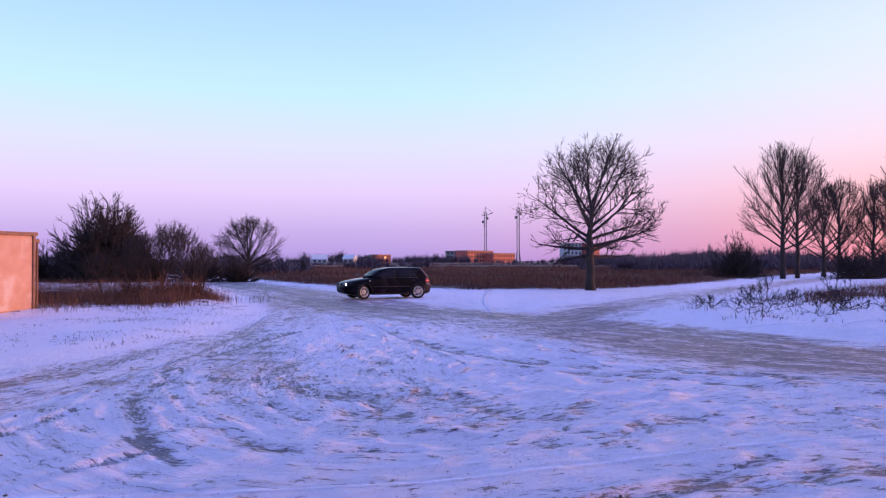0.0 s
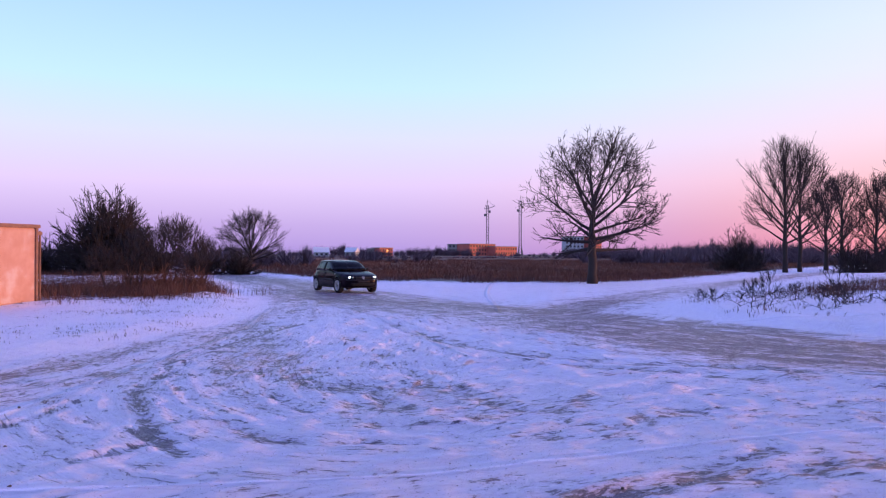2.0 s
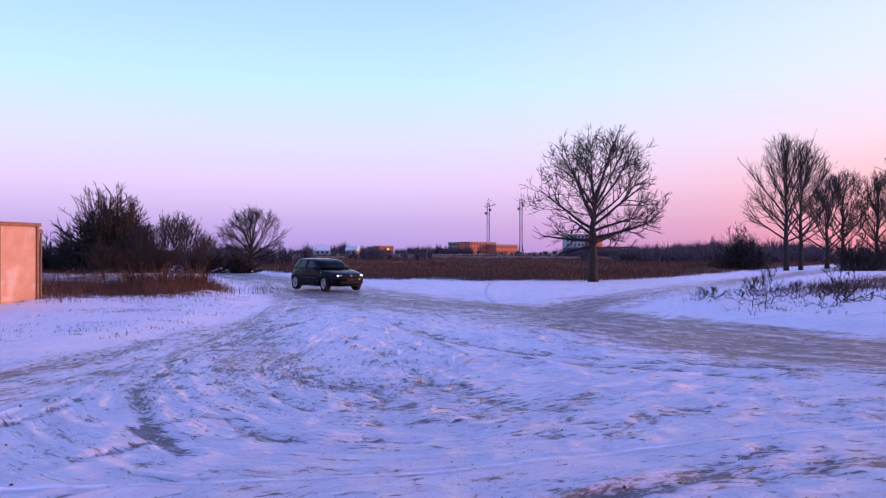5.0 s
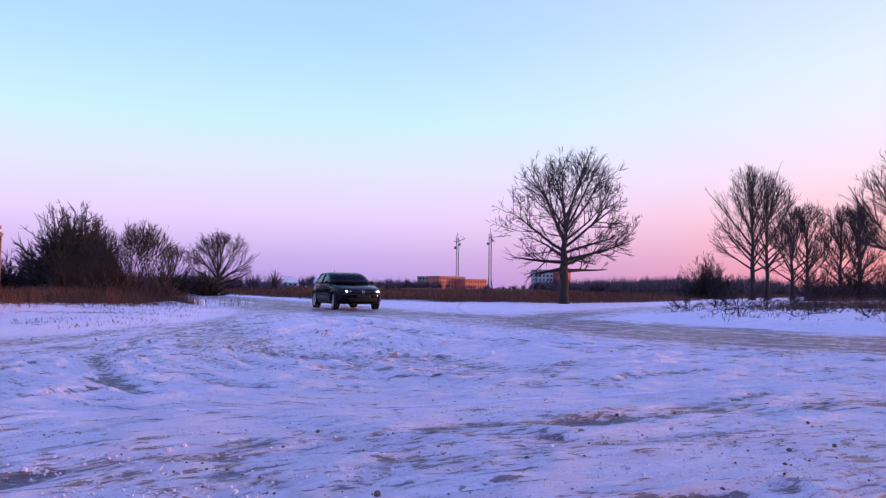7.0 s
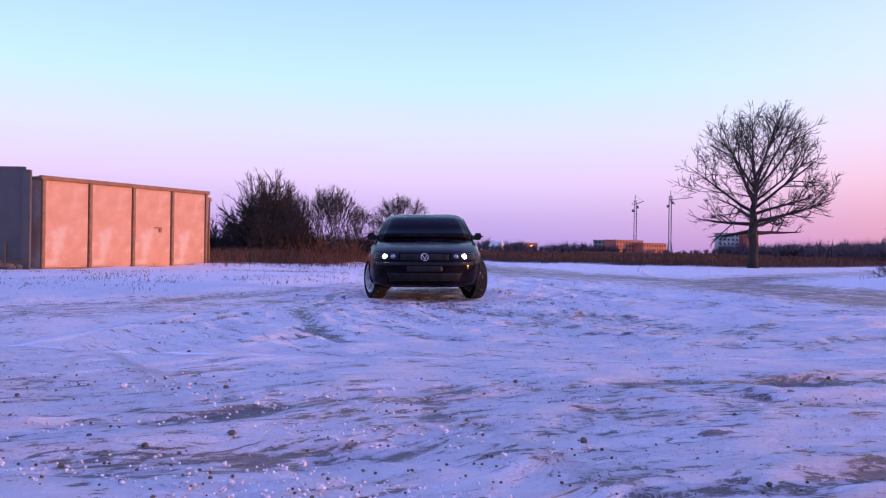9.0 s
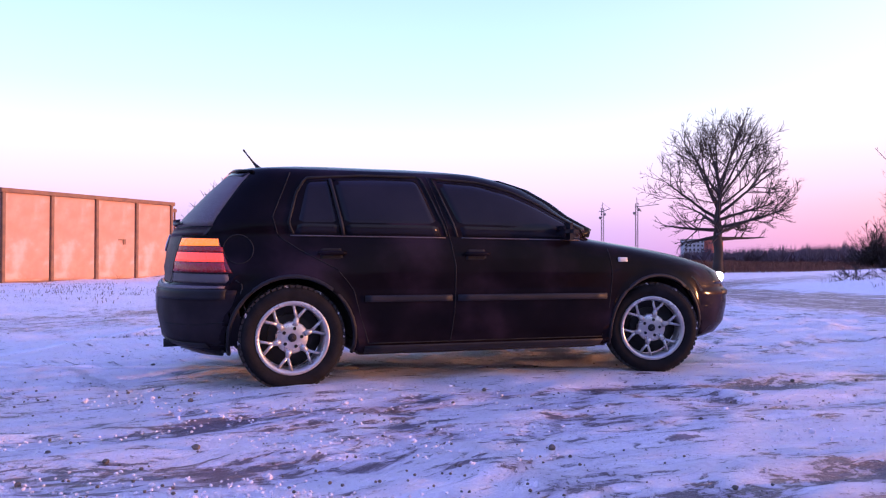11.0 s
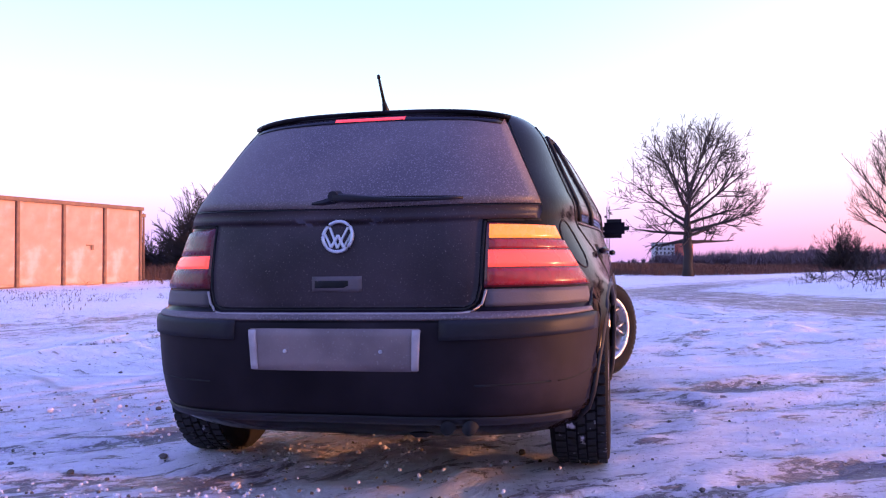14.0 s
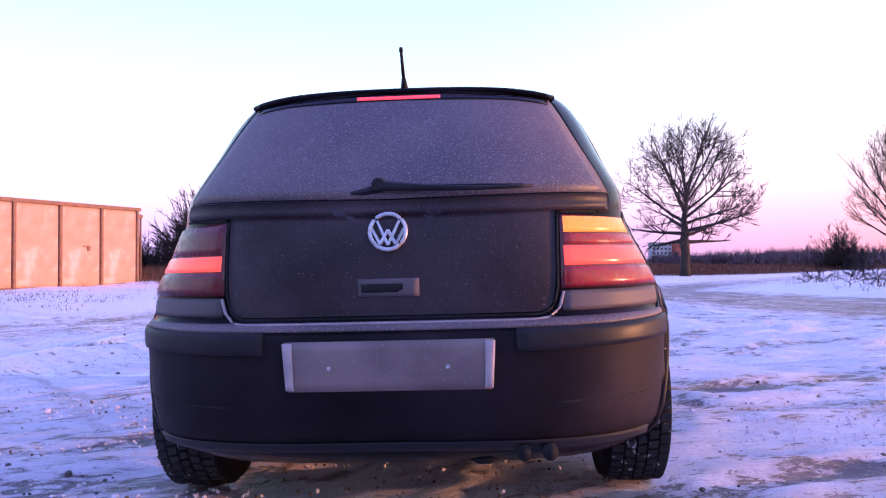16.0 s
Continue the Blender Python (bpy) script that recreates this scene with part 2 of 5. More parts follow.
RUBBER = material("tyre_rubber", (0.009, 0.008, 0.009), 0.8, second=(0.018, 0.016, 0.018), scale=14, bump=0.3, spec=0.12)
TREAD = material("snowy_tread", (0.012, 0.011, 0.012), 0.85, second=(0.03, 0.027, 0.03), scale=14, stain=(0.5, 0.46, 0.52), stain_scale=26, stain_at=(0.62, 0.70), bump=0.3)
ALLOY = material("silver_alloy", (0.62, 0.585, 0.59), 0.32, metal=0.55, second=(0.46, 0.43, 0.435), scale=9)
DISC = material("brake_steel", (0.05, 0.045, 0.045), 0.6, metal=0.5)
CHROME = material("frosted_chrome", (0.52, 0.52, 0.58), 0.4, metal=0.6, second=(0.62, 0.62, 0.66), scale=30)
RECESS_PANEL = material("frosted_recess", (0.23, 0.168, 0.165), 0.6, second=(0.125, 0.092, 0.096), scale=4, stain=(0.27, 0.22, 0.22), stain_scale=150,
                 stain_at=(0.6, 0.75), bump=0.1)
RED_LENS = material("red_lens", (0.34, 0.018, 0.022), 0.25, second=(0.26, 0.014, 0.02), scale=30, spec=0.5, emit=(1, 0.04, 0.04), emit_strength=0.03, sss=0.3)
RED_GLOW = material("lit_red_lens", (0.6, 0.05, 0.04), 0.25, spec=0.5, emit=(1, 0.07, 0.05), emit_strength=0.75)
AMBER_LENS = material("amber_lens", (0.7, 0.12, 0.03), 0.25, second=(0.6, 0.09, 0.025), scale=30, spec=0.5, sss=0.6, emit=(1, 0.20, 0.03), emit_strength=1.0)
DIM_RED = material("dim_red_lens", (0.17, 0.016, 0.024), 0.3, second=(0.11, 0.012, 0.02), scale=60, spec=0.4)
DIM_LENS = material("smoked_red_lens", (0.12, 0.015, 0.022), 0.25, spec=0.5)
BRAKE_BAR = material("brake_bar", (0.5, 0.03, 0.05), 0.3, emit=(1, 0.06, 0.10), emit_strength=0.7)
LAMP_ON = material("lit_headlamp", (1, 1, 1), 0.2, emit=(0.86, 0.95, 1.0), emit_strength=22.0)
LAMP_CUP = material("lamp_reflector", (0.45, 0.47, 0.5), 0.25, metal=0.8)
INDICATOR = material("clear_indicator", (0.75, 0.7, 0.65), 0.3)


# ---- mesh helpers ----
def mesh_of(name, verts, faces, mat, smooth=False):
    me = bpy.data.meshes.new(name)
    me.from_pydata([tuple(v) for v in verts], [], faces)
    me.materials.append(mat)
    if smooth:
        me.polygons.foreach_set("use_smooth", [True] * len(me.polygons))
    me.update()
    return me


def put(name, verts, faces, mat, parent=None, label="", smooth=False, m=None):
    ob = new(name, mesh_of(name, verts, faces, mat, smooth))
    ob.parent = parent
    if m is not None:
        ob.matrix_local = m
    if label:
        ob["label"] = label
    return ob


def part(name, bm, mat, parent=None, label="", smooth=False, m=None):
    me = bpy.data.meshes.new(name)
    bm.normal_update()
    bm.to_mesh(me)
    bm.free()
    me.materials.append(mat)
    if smooth:
        me.polygons.foreach_set("use_smooth", [True] * len(me.polygons))
    ob = new(name, me)
    ob.parent = parent
    if m is not None:
        ob.matrix_local = m
    if label:
        ob["label"] = label
    return ob


def add_box(bm, sx, sy, sz, m=None, bevel=0.0):
    r = bmesh.ops.create_cube(bm, size=1.0)
    vs = r["verts"]
    bmesh.ops.scale(bm, vec=(sx, sy, sz), verts=vs)
    if bevel:
        es = list({e for v in vs for e in v.link_edges})
        vs = list({v for f in bmesh.ops.bevel(bm, geom=es, offset=bevel, segments=2, affect="EDGES")["faces"] for v in f.verts} | {v for v in vs if v.is_valid})
    if m is not None:
        bmesh.ops.transform(bm, matrix=m, verts=vs)


def box(name, sx, sy, sz, mat, parent=None, label="", m=None, bevel=0.0):
    bm = bmesh.new()
    add_box(bm, sx, sy, sz, None, bevel)
    return part(name, bm, mat, parent, label, False, m)


def tube(points, radii, sides, verts, faces, cap=True):
    """Appends a tapered tube along the points."""
    start = len(verts)
    for k, p in enumerate(points):
        d = (points[min(k + 1, len(points) - 1)] - points[max(k - 1, 0)])
        d = d.normalized() if d.length > 1e-9 else Vector((0, 0, 1))
        a = d.orthogonal().normalized()
        c = d.cross(a)
        for j in range(sides):
            t = 2 * math.pi * j / sides
            verts.append(p + (a * math.cos(t) + c * math.sin(t)) * radii[k])
    for k in range(len(points) - 1):
        for j in range(sides):
            a0, b0 = start + k * sides + j, start + k * sides + (j + 1) % sides
            faces.append((a0, b0, b0 + sides, a0 + sides))
    if cap:
        faces.append(tuple(start + (len(points) - 1) * sides + j for j in range(sides)))
        faces.append(tuple(start + sides - 1 - j for j in range(sides)))


def revolve(profile, n, verts, faces, axis="y", closed=False):
    """Profile of (radius, along) turned round the y axis."""
    start, k = len(verts), len(profile)
    for j in range(n):
        t = 2 * math.pi * j / n
        for r, a in profile:
            verts.append(Vector((r * math.cos(t), a, r * math.sin(t))))
    for j in range(n):
        for i in range(k - 1 + (1 if closed else 0)):
            i2 = (i + 1) % k
            faces.append((start + j * k + i, start + j * k + i2, start + (j + 1) % n * k + i2, start + (j + 1) % n * k + i))


# ---- value noise on arrays ----
def vnoise(x, y, seed=0):
    xi, yi = np.floor(x).astype(np.int64), np.floor(y).astype(np.int64)
    xf, yf = x - xi, y - yi
    u, v = xf * xf * (3 - 2 * xf), yf * yf * (3 - 2 * yf)

    def h(a, b):
        n = (a * 374761393 + b * 668265263 + seed * 974711) & 0x7FFFFFFF
        n = ((n ^ (n >> 13)) * 1274126177) & 0x7FFFFFFF
        return ((n ^ (n >> 16)) & 0xFFFF) / 65535.0
    return (h(xi, yi) * (1 - u) + h(xi + 1, yi) * u) * (1 - v) + (h(xi, yi + 1) * (1 - u) + h(xi + 1, yi + 1) * u) * v


def fbm(x, y, seed=0, octaves=4):
    out, amp = 0, 0.5
    for k in range(octaves):
        out = out + amp * vnoise(x * 2 ** k, y * 2 ** k, seed + k)
        amp *= 0.5
    return out


# ---- ground: one snowy sheet with worn tracks and turf ----
# each track: half width, depth of wear, then its way over the ground
TRACKS = [
    (2.4, 0.20, [(-14, 1.0), (-2.5, 3.3), (0, 4.0), (3, 4.8), (14, 6.5)]),
    (3.4, 1.0, [(34, 7), (16, 11), (9, 12.8), (6.3, 14.6), (5.6, 17.5), (3.4, 21.5), (0.8, 25.0), (-1.9, 30), (-4.8, 38.5), (-8.4, 50), (-15, 66)]),
    (1.8, 0.75, [(60, 96), (46.5, 82), (22, 50.5), (12.6, 37.2), (7, 28.5), (4.2, 24)]),
    (1.6, 0.50, [(-12, 4), (-7, 8.5), (-5.2, 11.5), (-4.7, 14.5), (-4.2, 18.6), (-4.0, 25), (-4.6, 36)]),
    (1.3, 0.45, [(-3.9, 19), (-3.2, 15), (-2.6, 12), (-1.6, 10.2), (0.4, 8.9)]),
    (0.10, 1.0, [(-2.6, 20.5), (-3.2, 17.7), (-3.7, 15.6), (-4.0, 13.0), (-3.7, 11.9)]),
    (0.10, 0.95, [(-3.7, 11.9), (-3.7, 10.3), (-3.4, 9.4), (-3.0, 8.3), (-2.7, 7.6), (-2.3, 7.0)]),
    (0.10, 0.90, [(-3.8, 12.8), (-3.3, 10.5), (-2.7, 9.2), (-2.2, 8.3), (-1.8, 7.7), (-1.4, 7.4), (-0.4, 7.4)]),
    (0.12, 0.9, [(-2.5, 12.0), (-2.3, 11.1), (-2.1, 10.4), (-1.9, 9.6), (-1.5, 8.9)]),
    (0.12, 1.3, [(-1.72, 10.95), (-1.6, 10.7), (-1.46, 10.45)]),
    (0.10, 1.2, [(-1.98, 9.8), (-1.85, 9.6)]),
    (0.16, 1.2, [(-2.95, 8.0), (-2.75, 7.7), (-2.6, 7.55)]),
    (0.14, 0.8, [(-1.9, 11.3), (-1.2, 10.4), (-0.5, 9.0), (-0.1, 8.4), (0.6, 7.9)]),
    (0.16, 0.85, [(-1.4, 16), (-1.0, 14.5), (-0.5, 12.3), (0.1, 10.3), (0.7, 9.1), (1.2, 8.7)]),
    (0.20, 0.9, [(0.2, 16), (0.7, 14.4), (1.2, 12.9), (2.0, 12.2), (3.1, 11.5), (4.0, 11.0), (4.9, 10.4), (8, 9.4)]),
    (0.22, 1.0, [(-0.6, 19), (0.4, 15.6), (1.6, 13.5), (3.0, 12.4), (5.2, 11.6), (8, 10.6), (14, 9.4)]),
    (0.24, 0.9, [(-0.4, 8.1), (0.0, 7.9), (0.5, 7.65), (1.1, 7.9), (2.1, 8.4), (2.7, 8.7), (4.4, 9.0), (8, 9.2)]),
    (0.12, 1.0, [(0.4, 5.5), (1.0, 5.9), (1.6, 6.2), (2.3, 6.4), (2.8, 6.6), (5, 7.2)]),
    (0.20, 1.1, [(0.6, 5.6), (1.6, 5.9), (2.3, 6.1), (2.8, 6.3), (3.3, 6.4), (6, 6.9)]),
    (0.10, 0.8, [(-9, 7.4), (-6.0, 7.8), (-5.1, 8.1), (-4.3, 8.2), (-4.1, 9.5)]),
    (0.10, 0.9, [(-7, 4.6), (-4.3, 5.5), (-3.8, 5.9), (-3.4, 6.4), (-2.8, 7.4)]),
    (0.08, 0.9, [(-6, 4.0), (-3.8, 4.8), (-3.1, 5.5), (-2.7, 6.1), (-2.0, 6.3)]),
    (0.16, 1.1, [(-6, 2.2), (-2.9, 3.5), (-2.7, 3.75), (-2.4, 3.95), (-2.1, 4.2), (-1.8, 4.55), (-1.4, 4.7), (-0.6, 4.9), (-0.1, 5.45), (0.2, 5.6), (0.5, 5.7), (1.0, 5.7)]),
    (0.10, 0.9, [(-4, 3.4), (-2.9, 4.0), (-2.5, 4.2), (-2.2, 4.5), (-1.9, 4.7), (-1.2, 5.0)]),
    (0.22, 0.95, [(-5, 2.3), (-2.6, 3.1), (-2.2, 3.2), (-2.0, 3.4), (-1.7, 3.5), (-1.4, 3.6), (-1.2, 3.8), (-0.8, 4.2), (-0.5, 4.4), (-0.1, 4.6)]),
    (0.15, 1.1, [(0.0, 5.25), (0.4, 5.05), (0.7, 5.0), (1.1, 5.2), (2.0, 5.8)]),
    (0.14, 0.9, [(0.6, 5.45), (1.5, 6.2), (2.6, 7.0)]),
    (0.10, 1.1, [(-0.4, 3.25), (-0.1, 3.4), (0.1, 3.4), (0.2, 3.5), (0.4, 3.6), (1.2, 4.0)]),
    (0.75, 0.45, [(-1.35, 3.0), (-1.1, 3.7), (-0.95, 4.6)]),
]
# ways that the wheels follow over the yard; streaks run along the nearest one
GUIDES = [
    [(-15, 66), (-8.4, 50), (-4.8, 38.5), (-1.9, 30), (0.8, 24), (2.6, 18.5), (5.4, 14.2), (9, 12.2), (16, 10.5), (40, 6)],
    [(-4.0, 25), (-3.4, 17), (-3.7, 12.5), (-3.3, 10.0), (-2.4, 8.5), (-1.2, 7.6), (0.5, 7.7), (2.7, 8.6), (6, 9.2)],
    [(-30, -6), (-9, 1.5), (-2.9, 3.5), (-1.4, 4.7), (0.2, 5.4), (2.8, 6.4), (12, 8.2), (30, 10)],
    [(80, 118), (46.5, 82), (22, 50.5), (12.6, 37.2), (7, 28.5), (3.6, 23)],
    [(-30, -4), (-12, 4), (-7, 8.5), (-5.2, 11.5), (-4.7, 14.5), (-4.6, 20), (-5, 30)],
]


def smooth_way(pts, n=14):
    out = []
    for k in range(len(pts) - 1):
        p0, p1, p2, p3 = (Vector(pts[max(0, min(len(pts) - 1, k + d))]) for d in (-1, 0, 1, 2))
        for j in range(n):
            t = j / n
            out.append(0.5 * (2 * p1 + (p2 - p0) * t + (2 * p0 - 5 * p1 + 4 * p2 - p3) * t * t + (3 * p1 - p0 - 3 * p2 + p3) * t ** 3))
    out.append(Vector(pts[-1]))
    return np.array([(p.x, p.y) for p in out])


def way_distance(x, y, way):
    """Distance to the way and length along it, for arrays of points."""
    best, along = np.full(x.shape, 1e9), np.zeros(x.shape)
    run = 0.0
    for (ax, ay), (bx, by) in zip(way[:-1], way[1:]):
        dx, dy = bx - ax, by - ay
        l2 = dx * dx + dy * dy + 1e-12
        t = np.clip(((x - ax) * dx + (y - ay) * dy) / l2, 0, 1)
        d = np.hypot(x - ax - t * dx, y - ay - t * dy)
        sgn = np.where((x - ax) * dy - (y - ay) * dx > 0, 1.0, -1.0)
        hit = d < np.abs(best)
        best, along = np.where(hit, d * sgn, best), np.where(hit, run + t * math.sqrt(l2), along)
        run += math.sqrt(l2)
    return best, along


def inside(x, y, poly):
    """Soft signed depth inside a polygon, metres (positive inside)."""
    d, odd = np.full(x.shape, 1e9), np.zeros(x.shape, bool)
    for (ax, ay), (bx, by) in zip(poly, poly[1:] + poly[:1]):
        dx, dy = bx - ax, by - ay
        t = np.clip(((x - ax) * dx + (y - ay) * dy) / (dx * dx + dy * dy), 0, 1)
        d = np.minimum(d, np.hypot(x - ax - t * dx, y - ay - t * dy))
        cross = (ay > y) != (by > y)
        odd ^= cross & (x < (bx - ax) * (y - ay) / ((by - ay) or 1e-9) + ax)
    return np.where(odd, d, -d)


FIELD = [(-7.5, 60), (-3, 50), (2, 47), (9, 46.5), (14, 49), (24, 62), (60, 110), (900, 900), (900, 2500), (-900, 2500), (-900, 300), (-40, 120)]
VERGE_LEFT = [(-60, 10), (-15, 19), (-11.0, 25), (-8.6, 27.5), (-6.6, 31), (-7.8, 40), (-13, 56), (-30, 90), (-400, 300), (-400, 10)]
VERGE_RIGHT = [(7.4, 24.6), (7.2, 21.0), (7.9, 18.3), (9.4, 16.2), (14, 15.0), (40, 12), (60, 40), (60, 78), (30, 50), (15, 34), (9.0, 27.4)]
BANK_LEFT = [(-60, 6), (-8, 12.2), (-5.9, 13.9), (-5.2, 16.7), (-4.4, 20.7), (-4.5, 25), (-5.4, 29.6), (-7.2, 36), (-13, 56), (-60, 60)]


def ground_height(x, y):
    z = (fbm(x * 0.25, y * 0.25, 3) - 0.5) * 0.05 + (fbm(x * 1.6, y * 1.6, 9) - 0.5) * 0.035
    for poly, up in ((VERGE_LEFT, 0.12), (BANK_LEFT, 0.07), (VERGE_RIGHT, 0.16), (FIELD, 0.10)):
        d = np.clip(inside(x, y, poly) / 1.6, 0, 1)
        z = z + up * d * d * (3 - 2 * d) * (0.5 + fbm(x * 0.7, y * 0.7, 5))
    return z


def build_ground():
    def axis(lo, hi, fine, grow, reach_lo, reach_hi):
        c = list(np.arange(lo, hi + fine / 2, fine))
        for sign, reach in ((1, reach_hi), (-1, reach_lo)):
            p, s = (hi if sign > 0 else lo), fine
            while abs(p) < abs(reach):
                s *= grow
                p += sign * s
                c.append(p)
        return np.array(sorted(c))
    xs, ys = axis(-4.5, 4.5, 0.05, 1.026, -2600, 2600), axis(2.0, 16.0, 0.05, 1.022, -300, 2600)
    X, Y = np.meshgrid(xs, ys)
    x, y = X.ravel(), Y.ravel()
    z = ground_height(x, y)
    wear = np.zeros_like(x)
    near = (np.abs(x) < 90) & (y < 120) & (y > -10)
    xn, yn = x[near], y[near]
    wn, zn = np.zeros_like(xn), np.zeros_like(xn)
    for k, (half, depth, pts) in enumerate(TRACKS):
        way = smooth_way(pts, 8 if half > 1 else 5)
        (ax, ay), (bx, by), far = way.min(0), way.max(0), 0.4 + 3 * half
        at = np.where((xn > ax - far) & (xn < bx + far) & (yn > ay - far) & (yn < by + far))[0]
        d, s = way_distance(xn[at], yn[at], way)
        d = d + (fbm(s * 0.35, d * 0 + k, 30 + k) - 0.47) * min(1.6 * half, 0.5)
        if half > 1:
            f = np.clip(1.25 - np.abs(d) / half, 0, 1)
            lanes = 0.55 + 0.45 * fbm(d * 2.6, s * 0.10, 50 + k, 3) * 2 - 0.2
            w = depth * f * f * (3 - 2 * f) * lanes * 1.4
            zn[at] -= 0.02 * f * lanes
        else:
            f = np.exp(-(d / half) ** 2)
            patchy = np.clip((0.6 * fbm(s * 0.9, d * 4, 80 + k, 3) + 0.4 * fbm(s * 6.5, d * 3, 180 + k, 2) - 0.30) * 4.2, 0, 1)
            w = depth * f * patchy
            zn[at] += -0.018 * f * patchy + 0.012 * np.exp(-((np.abs(d) - 1.5 * half) / (0.5 * half)) ** 2)
        wn[at] = np.maximum(wn[at], w) + 0.25 * np.minimum(wn[at], w)
    wear[near] = np.clip(wn, 0, 1.2)
    # churned snow between the wheel ways: lumps and ridges along the ways
    flow = np.stack([x, y], -1)
    best, fs, fd, other = np.full(xn.shape, 1e9), np.zeros_like(xn), np.zeros_like(xn), np.full(xn.shape, 1e9)
    for k, pts in enumerate(GUIDES):
        d, s = way_distance(xn, yn, smooth_way(pts, 4))
        hit = np.abs(d) < best
        other = np.where(hit, best, np.minimum(other, np.abs(d)))
        best, fs, fd = np.where(hit, np.abs(d), best), np.where(hit, s + 60 * k, fs), np.where(hit, d + 17 * k, fd)
    flow[near] = np.stack([fs, fd], -1)
    verge = np.maximum(np.maximum(inside(xn, yn, BANK_LEFT), inside(xn, yn, VERGE_RIGHT)), inside(xn, yn, FIELD))
    bank = np.clip((verge + 0.25) / 0.7, 0, 1)
    open_snow = np.clip(1.0 - wn * 1.1, 0.1, 1) * (1 - 0.6 * bank) * np.clip((yn - 5.5) / 2.5, 0.35, 1) * np.clip((40 - yn) / 15, 0, 1)
    open_snow *= np.clip((xn + 4.2) / 1.5, 0.35, 1)
    open_snow *= np.clip((other - best) / 0.2, 0, 1)
    ridge = 1 - np.abs(2 * fbm(fs * 0.9, fd * 2.4, 141, 3) / 0.875 - 1)
    crumbly = fbm(xn * 4.2, yn * 4.2, 151, 3) - 0.44
    zn += open_snow * (0.075 * np.clip(ridge - 0.72, 0, 1) / 0.28 * np.clip(fbm(xn * 0.8, yn * 0.8, 161, 2) * 3 - 0.8, 0, 1) + 0.075 * np.clip(crumbly, 0, 1) + 0.02 * crumbly)
    z[near] += zn
    fresh = np.zeros_like(x)
    # where two ways meet the relief of the streaks fades out
    meet = np.zeros_like(x)
    meet[near] = np.clip(1.3 - (other - best) / 0.16, 0, 1)
    fresh[near] = bank
    turf = np.zeros_like(x)
    for poly, amount in ((FIELD, 0.95), (VERGE_LEFT, 0.62), (BANK_LEFT, 0.30), (VERGE_RIGHT, 0.26)):
        d = inside(x, y, poly)
        turf = np.maximum(turf, amount * np.clip((d + 0.6) / 2.0, 0, 1))
    nx, ny = len(xs), len(ys)
    idx = np.arange(nx * ny).reshape(ny, nx)
    quads = np.stack([idx[:-1, :-1], idx[:-1, 1:], idx[1:, 1:], idx[1:, :-1]], -1).reshape(-1, 4)
    me = bpy.data.meshes.new("ground")
    me.vertices.add(len(x))
    me.vertices.foreach_set("co", np.stack([x, y, z], -1).ravel())
    me.loops.add(quads.size)
    me.loops.foreach_set("vertex_index", quads.ravel())
    me.polygons.add(len(quads))
    me.polygons.foreach_set("loop_start", np.arange(len(quads)) * 4)
    me.polygons.foreach_set("use_smooth", np.ones(len(quads), bool))
    me.update(calc_edges=True)
    for name, data in (("wear", wear), ("turf", turf), ("fresh", fresh), ("meet", meet)):
        me.attributes.new(name, "FLOAT", "POINT").data.foreach_set("value", data.astype(np.float32))
    along = me.attributes.new("flow", "FLOAT_VECTOR", "POINT")
    along.data.foreach_set("vector", np.concatenate([flow, np.zeros((len(x), 1))], 1).astype(np.float32).ravel())
    me.materials.append(SNOW)
    return tagged(new("ground", me), "open yard of packed snow with worn icy tyre tracks", "ground", kind="structure")


ground = build_ground()


def height_at(x, y):
    return float(ground_height(np.array([x], float), np.array([y], float))[0])


# ---- dry grass ----
def grass(name, spots, tall, blades, spread, width, mat, label, seed):
    rng = np.random.default_rng(seed)
    n = len(spots)
    k = n * blades
    base = np.repeat(np.array(spots), blades, 0)
    off = rng.normal(0, spread, (k, 2))
    lean = rng.normal(0, 0.42, (k, 2))
    h = np.repeat(rng.uniform(0.5, 1.15, n), blades) * tall * rng.uniform(0.45, 1.1, k)
    a = rng.uniform(0, math.pi, k)
    gx, gy = base[:, 0] + off[:, 0], base[:, 1] + off[:, 1]
    gz = ground_height(gx, gy) - 0.02
    w = width * rng.uniform(0.6, 1.4, k)
    dx, dy = np.cos(a) * w, np.sin(a) * w
    v = np.empty((k, 5, 3))
    v[:, 0] = np.stack([gx - dx, gy - dy, gz], -1)
    v[:, 1] = np.stack([gx + dx, gy + dy, gz], -1)
    mx, my = gx + lean[:, 0] * h * 0.35, gy + lean[:, 1] * h * 0.35
    v[:, 2] = np.stack([mx + dx * 0.7, my + dy * 0.7, gz + h * 0.6], -1)
    v[:, 3] = np.stack([mx - dx * 0.7, my - dy * 0.7, gz + h * 0.6], -1)
    v[:, 4] = np.stack([gx + lean[:, 0] * h, gy + lean[:, 1] * h, gz + h], -1)
    i = np.arange(k)[:, None] * 5
    faces = [tuple(q) for q in (i + [0, 1, 2, 3]).tolist()] + [tuple(q) for q in (i + [3, 2, 4]).tolist()]
    ob = put(name, v.reshape(-1, 3), faces, mat)
    return tagged(ob, label, "grass", kind="stuff")


def scatter(poly, n, box_, rng, margin=0.0, power=1.0):
    out = []
    while len(out) < n:
        x = rng.uniform(box_[0], box_[1], n)
        y = box_[2] + (box_[3] - box_[2]) * rng.uniform(0, 1, n) ** power
        keep = (inside(x, y, poly) > margin) & (fbm(x * 0.35, y * 0.35, 77) > 0.36)
        out += list(zip(x[keep], y[keep]))
    return out[:n]


